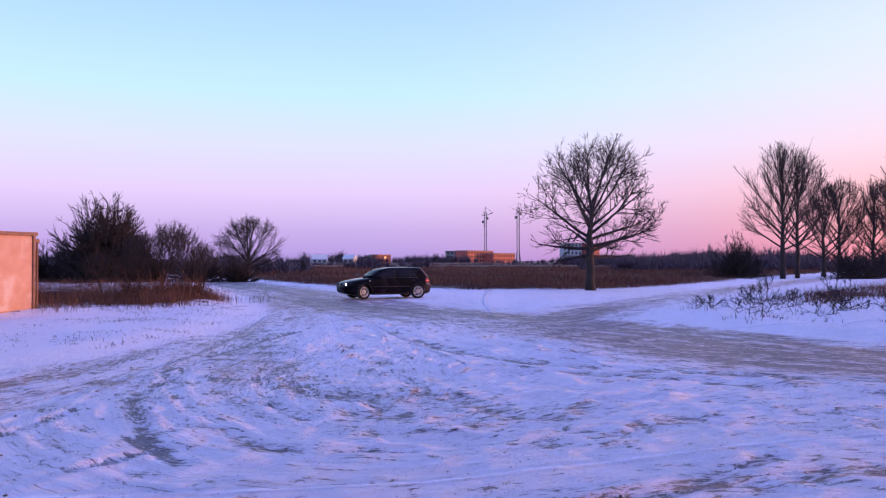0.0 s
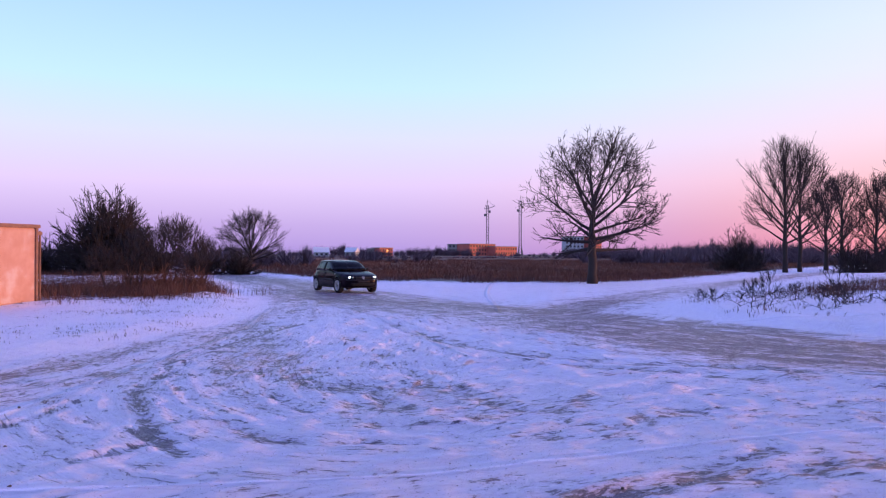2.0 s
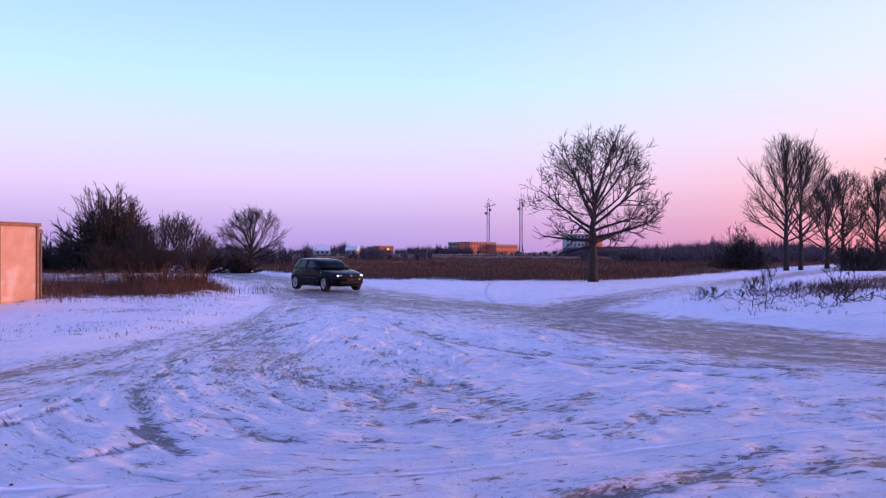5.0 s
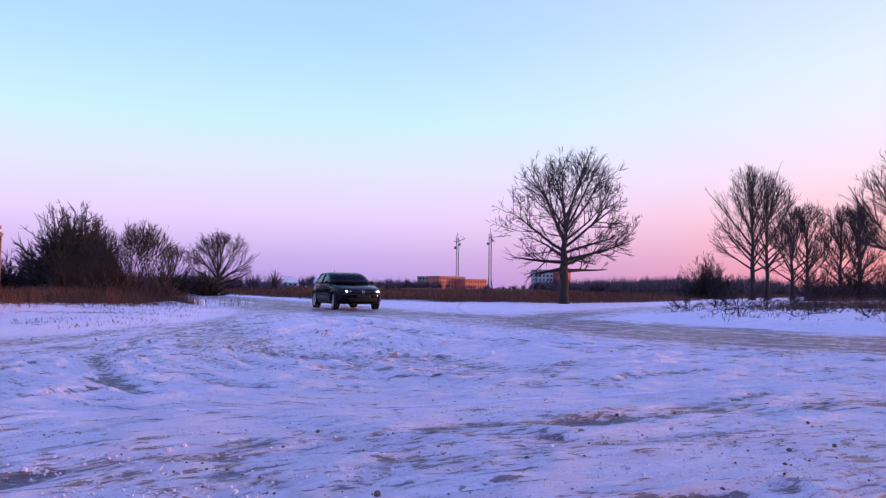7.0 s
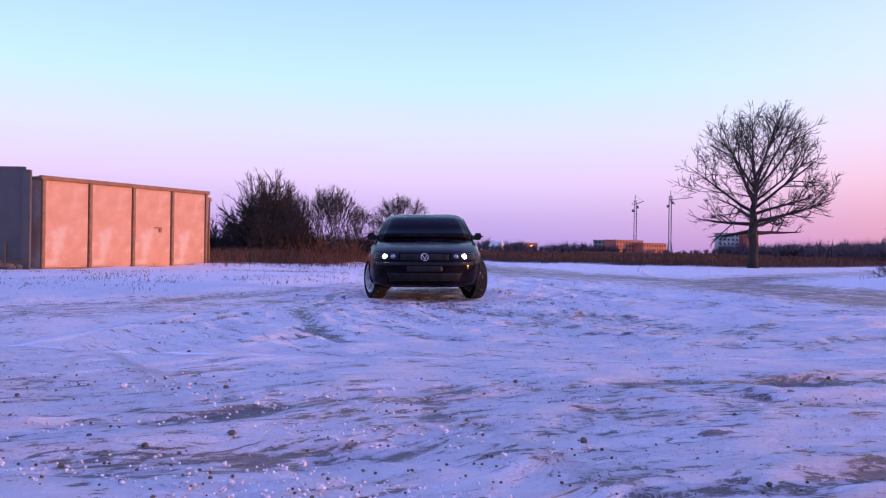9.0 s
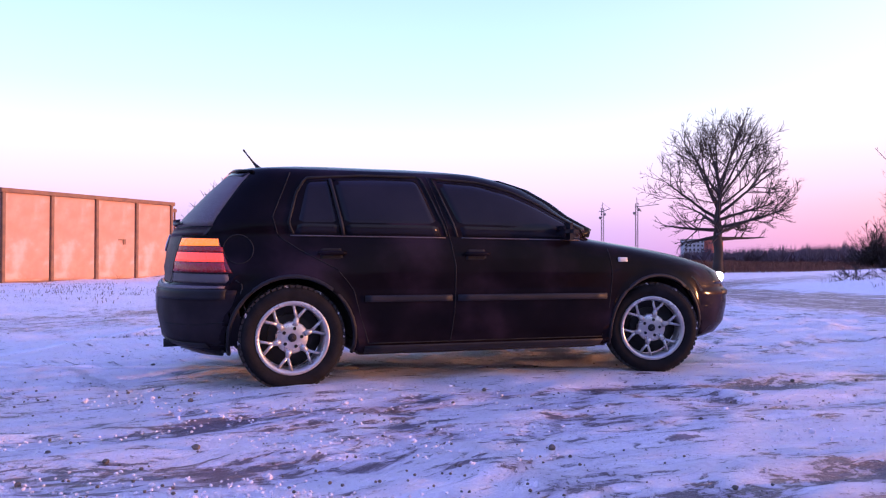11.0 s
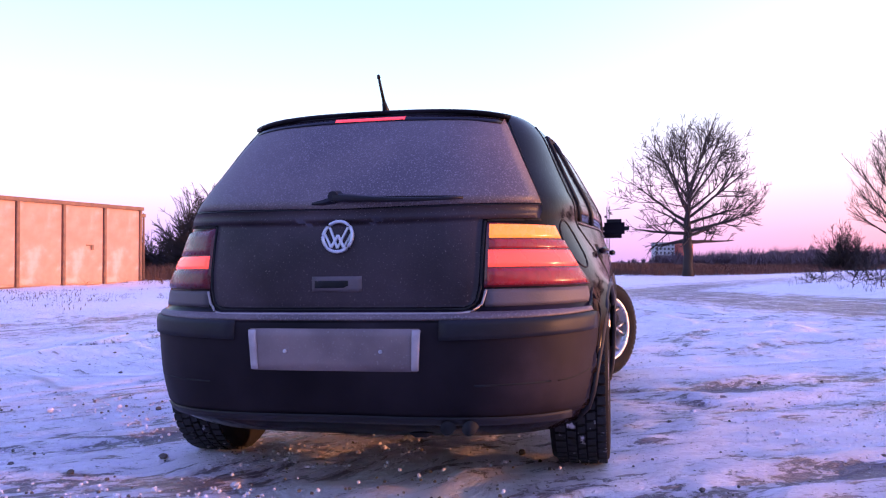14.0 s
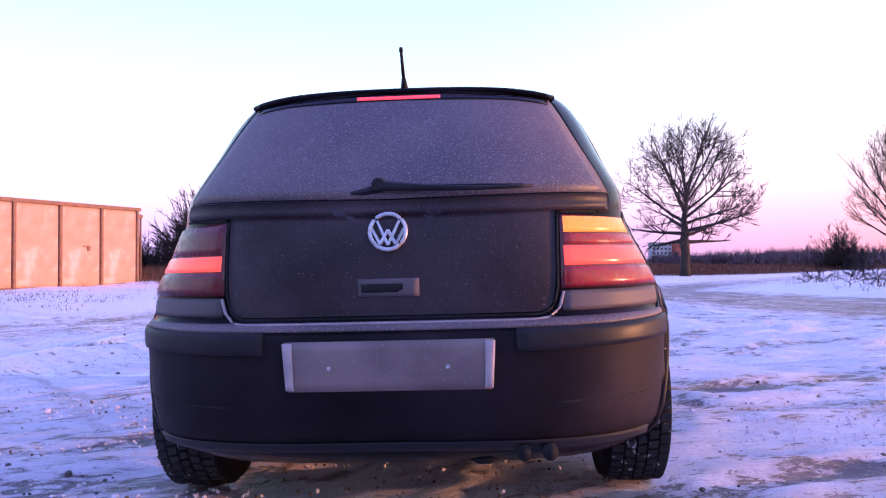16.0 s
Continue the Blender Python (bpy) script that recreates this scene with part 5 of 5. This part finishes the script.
def build_wheel(car):
    """A wheel whose outer face looks along -y, about its hub."""
    v, f = [], []
    prof = [(0.196, -0.090), (0.203, -0.099), (0.219, -0.103), (0.223, -0.094), (0.214, -0.082), (0.196, -0.074), (0.188, -0.02), (0.196, 0.07), (0.215, 0.09)]
    revolve(prof, 48, v, f)
    wheel = put("wheel", v, f, ALLOY, car, "silver alloy wheel with Y-shaped spokes and winter tyre", smooth=True)
    v, f = [], []
    tp = [(0.212, -0.088), (0.222, -0.098), (0.262, -0.108), (0.296, -0.104), (0.310, -0.088), (0.3135, -0.05), (0.3145, 0), (0.3135, 0.05), (0.310, 0.088), (0.296, 0.104), (0.262, 0.108), (0.215, 0.095)]
    revolve([(r - (0.006 if i in (4, 5, 6, 7, 8) else 0), a) for i, (r, a) in enumerate(tp)], 64, v, f)
    tyre = put("tyre", v, f, RUBBER, wheel, smooth=True)
    v, f = [], []
    rng = random.Random(8)
    for k in range(52):
        for row, (a, w, skew) in enumerate(((-0.082, 0.030, 0.0), (-0.045, 0.030, 0.35), (-0.010, 0.026, 0.5), (0.026, 0.030, -0.35), (0.066, 0.036, 0.0))):
            t = 2 * math.pi * (k + 0.5 * (row % 2)) / 52
            st = len(v)
            half = 2 * math.pi / 52 * 0.36
            for r in (0.302, 0.3185 if row not in (0, 4) else 0.315):
                for da, dt in ((-w / 2, -half - skew * 0.02), (w / 2, -half + skew * 0.02), (w / 2, half + skew * 0.02), (-w / 2, half - skew * 0.02)):
                    v.append(Vector((r * math.cos(t + dt), a + da, r * math.sin(t + dt))))
            f += [(st, st + 1, st + 5, st + 4), (st + 1, st + 2, st + 6, st + 5), (st + 2, st + 3, st + 7, st + 6), (st + 3, st, st + 4, st + 7), (st + 4, st + 5, st + 6, st + 7)]
    put("tread", v, f, TREAD, wheel)
    v, f = [], []
    revolve([(0.002, -0.066), (0.030, -0.070), (0.086, -0.068), (0.096, -0.060), (0.096, -0.03), (0.002, -0.03)], 32, v, f)
    put("hub", v, f, ALLOY, wheel, smooth=True)
    v, f = [], []
    revolve([(0.002, -0.080), (0.022, -0.080), (0.026, -0.072), (0.026, -0.06)], 20, v, f)
    put("centre_cap", v, f, PLASTIC, wheel, smooth=True)
    for k in range(5):
        t = 2 * math.pi * k / 5 + math.pi / 2
        v, f = [], []
        tube([Vector((0.056 * math.cos(t), -0.060, 0.056 * math.sin(t))), Vector((0.056 * math.cos(t), -0.0725, 0.056 * math.sin(t)))], [0.012, 0.011], 8, v, f)
        put("lug_bolt", v, f, GAP, wheel)
    for k in range(6):
        t = 2 * math.pi * k / 6 + math.pi / 2
        at = lambda r, a, y: Vector((r * math.cos(t + a), y, r * math.sin(t + a)))
        v, f = [], []
        tube([at(0.080, 0, -0.052), at(0.102, 0, -0.060), at(0.124, 0, -0.062)], [0.026, 0.019, 0.013], 6, v, f)
        for s in (1, -1):
            tube([at(0.118, 0, -0.062), at(0.155, s * 0.13, -0.066), at(0.199, s * 0.215, -0.074)], [0.012, 0.009, 0.010], 6, v, f)
        put("spoke", v, f, ALLOY, wheel, smooth=True)
    v, f = [], []
    revolve([(0.07, 0.02), (0.135, 0.02), (0.135, 0.045), (0.07, 0.045)], 32, v, f, closed=True)
    revolve([(0.002, 0.03), (0.19, 0.06)], 32, v, f)
    put("brake_disc", v, f, DISC, wheel)
    return wheel


def build_car():
    car = tagged(new("car"), "black five-door hatchback car covered in frost, headlights on", "car")
    build_shell(car)
    build_side(car, 1, on_left)
    build_side(car, -1, on_right)
    build_tail(car)
    build_nose(car)
    first = build_wheel(car)
    wheels = [(first, AXLE_F, -0.757)]
    for x, y in ((AXLE_F, 0.757), (0.0, -0.747), (0.0, 0.747)):
        wheels.append((copy_thing(first, Matrix()), x, y))
    for w, x, y in wheels:
        w.matrix_basis = pose(x, y, WHEEL_R, 0, 0, 180 if y > 0 else 0)
    return car, wheels


car, car_wheels = build_car()

# seconds, x and y of the middle of the car, heading, lean, steering
CAR_ROWS = [
    (0.0, -1.05, 36.35, 199.6, 0.0, 18), (0.5, -1.72, 35.85, 232.0, 0.4, 18), (1.0, -2.20, 35.85, 257.0, 0.2, 14), (1.5, -2.68, 36.20, 281.0, 0.0, 6),
    (2.0, -2.90, 36.30, 296.5, 0.0, 4), (2.5, -3.20, 36.42, 305.0, 0.0, 2), (3.0, -3.40, 36.45, 307.4, 0.0, 0), (4.2, -3.60, 36.30, 306.3, 0.0, 0),
    (5.5, -3.69, 35.98, 304.2, 0.0, -6), (6.0, -3.10, 35.12, 299.4, 0.0, -8), (6.5, -2.35, 33.72, 296.4, 0.0, -8), (7.0, -1.44, 31.50, 289.5, 0.0, -8),
    (7.5, -0.87, 27.32, 278.5, -0.4, -6), (8.0, -1.33, 23.30, 263.0, -0.3, 4), (8.5, -2.40, 19.20, 257.6, 0.3, 14), (9.0, -2.74, 14.26, 278.3, 0.8, 22),
    (9.2, -2.63, 12.42, 292.4, 1.2, 22), (9.5, -2.25, 10.20, 309.0, 1.4, 14), (10.0, -1.65, 8.05, 336.0, 1.4, 0), (10.5, -1.34, 7.10, 362.0, 1.2, -12),
    (11.0, -1.19, 6.60, 384.0, 1.2, -20), (11.5, -1.09, 6.29, 396.1, 1.0, -22), (12.0, -0.985, 5.98, 405.1, 0.6, -24), (12.5, -0.90, 5.66, 416.9, 0.0, -32),
    (13.0, -0.84, 5.52, 424.4, -0.2, -36), (13.5, -0.865, 5.27, 436.4, -0.7, -36), (14.0, -0.875, 5.19, 440.7, -0.8, -36), (14.5, -0.88, 5.02, 446.3, -1.0, -32),
    (15.0, -0.885, 4.95, 447.9, -1.1, -24), (15.5, -0.935, 4.89, 448.8, -1.3, -24), (16.0, -0.96, 4.83, 449.5, -1.4, -24)]
# ---- far off: building site, cranes, houses, woods ----
def strut(v, f, a, b, r):
    tube([Vector(a), Vector(b)], [r, r], 4, v, f, False)


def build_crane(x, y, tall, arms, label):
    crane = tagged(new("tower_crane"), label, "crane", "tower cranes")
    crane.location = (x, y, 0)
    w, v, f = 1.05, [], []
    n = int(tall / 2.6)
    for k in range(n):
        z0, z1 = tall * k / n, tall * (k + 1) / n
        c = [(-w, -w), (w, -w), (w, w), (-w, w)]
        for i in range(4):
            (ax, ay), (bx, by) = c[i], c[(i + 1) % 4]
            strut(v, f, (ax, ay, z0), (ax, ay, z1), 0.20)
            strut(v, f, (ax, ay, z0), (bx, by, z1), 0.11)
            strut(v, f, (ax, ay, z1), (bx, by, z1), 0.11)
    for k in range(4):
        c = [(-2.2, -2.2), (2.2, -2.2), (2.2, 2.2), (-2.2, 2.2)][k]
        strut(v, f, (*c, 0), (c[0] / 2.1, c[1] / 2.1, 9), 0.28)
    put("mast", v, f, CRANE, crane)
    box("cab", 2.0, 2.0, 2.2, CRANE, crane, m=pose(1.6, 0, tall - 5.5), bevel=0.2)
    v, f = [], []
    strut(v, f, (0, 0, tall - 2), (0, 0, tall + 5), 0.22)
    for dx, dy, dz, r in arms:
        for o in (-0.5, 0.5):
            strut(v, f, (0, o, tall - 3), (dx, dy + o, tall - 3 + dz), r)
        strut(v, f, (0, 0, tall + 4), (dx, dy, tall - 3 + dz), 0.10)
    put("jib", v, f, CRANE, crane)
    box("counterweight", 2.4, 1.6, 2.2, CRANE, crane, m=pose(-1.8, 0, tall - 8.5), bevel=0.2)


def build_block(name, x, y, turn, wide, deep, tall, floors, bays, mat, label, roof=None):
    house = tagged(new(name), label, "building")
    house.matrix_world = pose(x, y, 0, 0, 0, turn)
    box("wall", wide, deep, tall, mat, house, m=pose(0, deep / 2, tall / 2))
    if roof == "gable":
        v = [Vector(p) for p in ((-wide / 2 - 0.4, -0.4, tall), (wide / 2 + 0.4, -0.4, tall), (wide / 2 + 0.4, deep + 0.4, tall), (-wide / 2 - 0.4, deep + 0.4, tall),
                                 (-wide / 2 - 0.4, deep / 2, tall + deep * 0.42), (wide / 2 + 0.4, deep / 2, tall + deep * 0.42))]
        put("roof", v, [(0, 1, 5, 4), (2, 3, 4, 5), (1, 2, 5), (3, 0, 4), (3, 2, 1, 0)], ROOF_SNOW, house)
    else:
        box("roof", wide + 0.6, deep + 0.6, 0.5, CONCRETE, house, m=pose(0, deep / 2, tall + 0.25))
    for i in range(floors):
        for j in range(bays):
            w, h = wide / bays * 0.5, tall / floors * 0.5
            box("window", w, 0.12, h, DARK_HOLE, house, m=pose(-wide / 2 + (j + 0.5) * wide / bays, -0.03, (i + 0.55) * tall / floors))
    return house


def far_wood(name, runs, label, seed, mat=None):
    """Feathery bare crowns in a long belt."""
    rng = random.Random(seed)
    v, f = [], []
    for x0, x1, y0, y1, lo, hi, count in runs:
        for _ in range(count):
            t = rng.random()
            x, y = x0 + (x1 - x0) * t, y0 + (y1 - y0) * t + rng.uniform(-12, 12)
            h = rng.uniform(lo, hi) * (0.65 + 0.7 * noise.noise(Vector((x * 0.02, y * 0.02, seed))) + 0.1)
            w = h * rng.uniform(0.55, 1.0)
            for _ in range(40):
                a, e = rng.uniform(0, 2 * math.pi), rng.uniform(0.25, 1.5)
                r = h * rng.uniform(0.55, 1.0)
                tip = Vector((x + math.cos(a) * math.cos(e) * w, y + math.sin(a) * math.cos(e) * w, max(0.4, h * 0.25 + math.sin(e) * r * 0.75)))
                base = Vector((x + rng.gauss(0, w * 0.12), y, h * rng.uniform(0, 0.3)))
                side = Vector((1, 0, 0)) * h * rng.uniform(0.010, 0.032)
                st = len(v)
                v += [base - side, base + side, tip]
                f.append((st, st + 1, st + 2))
    return tagged(put(name, v, f, mat or HAZE_TINTED_WOOD), label, "woods", kind="stuff")


def build_distance():
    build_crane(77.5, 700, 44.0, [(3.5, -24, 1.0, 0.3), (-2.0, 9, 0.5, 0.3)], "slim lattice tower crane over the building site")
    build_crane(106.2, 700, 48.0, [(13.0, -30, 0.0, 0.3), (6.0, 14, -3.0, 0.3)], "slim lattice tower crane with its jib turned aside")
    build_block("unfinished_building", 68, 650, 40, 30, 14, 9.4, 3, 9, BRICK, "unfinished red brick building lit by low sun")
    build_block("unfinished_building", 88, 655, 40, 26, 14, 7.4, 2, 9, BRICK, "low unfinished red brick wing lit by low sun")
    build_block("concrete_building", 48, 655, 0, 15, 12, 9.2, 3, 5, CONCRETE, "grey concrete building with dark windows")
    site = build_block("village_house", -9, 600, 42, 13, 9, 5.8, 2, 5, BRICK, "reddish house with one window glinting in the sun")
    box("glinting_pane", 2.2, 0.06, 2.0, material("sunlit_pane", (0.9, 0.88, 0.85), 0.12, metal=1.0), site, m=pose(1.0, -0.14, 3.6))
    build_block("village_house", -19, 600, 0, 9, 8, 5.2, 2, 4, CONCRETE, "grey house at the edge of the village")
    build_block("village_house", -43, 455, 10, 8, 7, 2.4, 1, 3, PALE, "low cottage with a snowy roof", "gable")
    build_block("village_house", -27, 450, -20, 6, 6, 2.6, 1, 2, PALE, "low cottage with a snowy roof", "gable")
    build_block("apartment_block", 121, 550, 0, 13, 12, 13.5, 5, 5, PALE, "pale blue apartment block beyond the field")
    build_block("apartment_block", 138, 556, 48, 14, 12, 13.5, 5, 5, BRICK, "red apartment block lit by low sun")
    far_wood("far_woods", [(-420, -40, 420, 560, 5, 10, 240), (-40, 60, 560, 600, 5, 11, 90), (60, 160, 500, 520, 3, 6, 60), (150, 460, 400, 330, 6, 12, 300)],
             "bare woods along the horizon, with haze put into their colour", 3)
    far_wood("field_scrub", [(-60, 130, 300, 300, 1.2, 2.2, 260), (62, 112, 290, 270, 4, 6.5, 120), (30, 120, 128, 120, 2.4, 4.4, 260), (-60, -12, 105, 100, 2.2, 4.0, 160), (-10, 6, 150, 150, 2, 4, 24)],
             "dark scrub at the back of the field", 4)
    # Belt out of view behind the camera, added to darken the car's reflections.
    far_wood("added_woods_behind", [(-120, 34, -34, -30, 9, 13, 420)], "unseen dark woods added behind the camera to darken reflections in the car", 6)


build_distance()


# ---- stones, frozen crumbs and clods on the snow ----
def build_small():
    rng = random.Random(12)
    for x, y, r in ((-2.0, 3.74, 0.028), (-0.90, 5.32, 0.022), (-2.55, 3.62, 0.018), (-2.25, 3.5, 0.02), (0.16, 4.55, 0.016), (-1.05, 4.9, 0.014), (-3.3, 6.2, 0.022),
                    (-3.9, 7.4, 0.02), (-4.2, 5.2, 0.018), (-2.9, 5.0, 0.016), (2.2, 5.6, 0.02), (1.4, 4.4, 0.015), (-3.4, 4.4, 0.02), (-4.6, 9.2, 0.024)):
        v, f = [], []
        lump(rng, v, f, Vector((0, 0, r * 0.26)), r * 0.75)
        ob = put("stone", v, f, STONE)
        ob.location = (x, y, height_at(x, y))
        tagged(ob, "small dark stone lying on the snow", "stone", "stones on the snow")
    strew(rng, 12000, 1.9, 0.45, 0, 0.0028, 0.0085, SNOW_LUMP, "snow_crumbs", "loose crumbs of frozen snow", "snow")
    strew(rng, 2400, 1.4, 0.43, 40, 0.0030, 0.0085, STONE, "grit", "dark grit scattered over the snow", "grit")


def strew(rng, count, power, keep, shift, lo, hi, mat, name, label, category):
    d = np.array([2.0 + 13 * rng.random() ** power for _ in range(count)])
    a = np.array([rng.uniform(-0.78, 0.78) for _ in range(count)])
    x, y = -0.75 + np.sin(a) * d, 0.5 + np.cos(a) * d
    ok = fbm((x + shift) * 0.8, y * 1.4, 91) > keep
    x, y = x[ok], y[ok]
    z = ground_height(x, y)
    v, f = [], []
    for px, py, pz in zip(x, y, z):
        r = rng.uniform(lo, hi) * (1.0 if rng.random() < 0.96 else 2.2)
        lump(rng, v, f, Vector((px, py, pz - 0.001)), r, 0.8)
    tagged(put(name, v, f, mat), label, category, kind="stuff")


build_small()


def build_crumbs():
    """Clods that the spinning wheel throws aside; each lies on the snow before and after."""
    rng = random.Random(31)
    out = []
    for k in range(60):
        v, f = [], []
        lump(rng, v, f, Vector((0, 0, 0)), rng.uniform(0.003, 0.009), 0.9)
        ob = put("snow_clod", v, f, SNOW_LUMP)
        tagged(ob, "small clod of snow thrown up by the tyre", "snow clod", "thrown clods")
        t0 = 10.9 + 0.035 * k
        out.append((ob, t0, rng.uniform(0.25, 0.5), rng.uniform(-0.7, 0.5), rng.uniform(-0.8, 0.1), rng.uniform(0.08, 0.32), rng.uniform(-0.5, 0.25), rng.uniform(-0.25, 0.1)))
    return out


thrown = build_crumbs()

# ---- what moves ----
def car_state(t):
    """Middle, heading, lean and steering of the car at t, glided between its rows."""
    k = max(i for i in range(len(CAR_ROWS)) if CAR_ROWS[i][0] <= t + 1e-9)
    k = min(k, len(CAR_ROWS) - 2)
    r = [CAR_ROWS[max(0, min(len(CAR_ROWS) - 1, k + d))] for d in (-1, 0, 1, 2)]
    h = r[2][0] - r[1][0]
    u = (t - r[1][0]) / h
    out = []
    for c in range(1, 6):
        m1 = (r[2][c] - r[0][c]) / max(1e-6, r[2][0] - r[0][0]) * h
        m2 = (r[3][c] - r[1][c]) / max(1e-6, r[3][0] - r[1][0]) * h
        out.append((2 * u ** 3 - 3 * u ** 2 + 1) * r[1][c] + (u ** 3 - 2 * u ** 2 + u) * m1 + (-2 * u ** 3 + 3 * u ** 2) * r[2][c] + (u ** 3 - u ** 2) * m2)
    return out


def car_pose(t):
    x, y, head, lean, steer = car_state(t)
    a = radians(head)
    return pose(x - 1.3 * math.cos(a), y - 1.3 * math.sin(a), 0.0, lean, 0, head)


def motions():
    steps = [k / 10 for k in range(161)]
    walk(car, [(t, car_pose(t)) for t in steps])
    fine = [k / 30 for k in range(481)]
    spin, last = 0.0, None
    rolled = []
    for t in fine:
        m = car_pose(t)
        if last is not None:
            d = m.translation - last.translation
            spin += d.dot(m.to_3x3() @ Vector((1, 0, 0))) / WHEEL_R
            # the rear wheels keep driving through the slide
            spin += 0.10 * max(0.0, min(1.0, (t - 9.8) * 2)) * max(0.0, min(1.0, (13.2 - t)))
        last = m
        rolled.append(math.degrees(spin))
    for w, x, y in car_wheels:
        rows = []
        for t, s in zip(fine, rolled):
            steer = car_state(t)[4] if x > 1 else 0
            m = pose(x, y, WHEEL_R, 0, 0, steer) @ pose(0, 0, 0, 0, s, 0)
            rows.append((t, m @ pose(0, 0, 0, 0, 0, 180) if y > 0 else m))
        walk(w, rows)
    for ob, t0, dur, dx, dy, up, ox, oy in thrown:
        m = car_pose(t0)
        a = m @ Vector((-0.1 + ox, -0.80 + oy, 0.0))
        b = a + Vector((dx, dy, 0))
        a.z, b.z = height_at(a.x, a.y) + 0.004, height_at(b.x, b.y) + 0.004
        rows = [(0.0, Matrix.Translation(a)), (t0, Matrix.Translation(a))]
        for j in range(1, 6):
            u = j / 5
            p = a.lerp(b, u) + Vector((0, 0, up * 4 * u * (1 - u)))
            rows.append((t0 + dur * u, Matrix.Translation(p) @ pose(0, 0, 0, 70 * u, 40 * u, 0)))
        walk(ob, rows + [(16.0, rows[-1][1])])

motions()
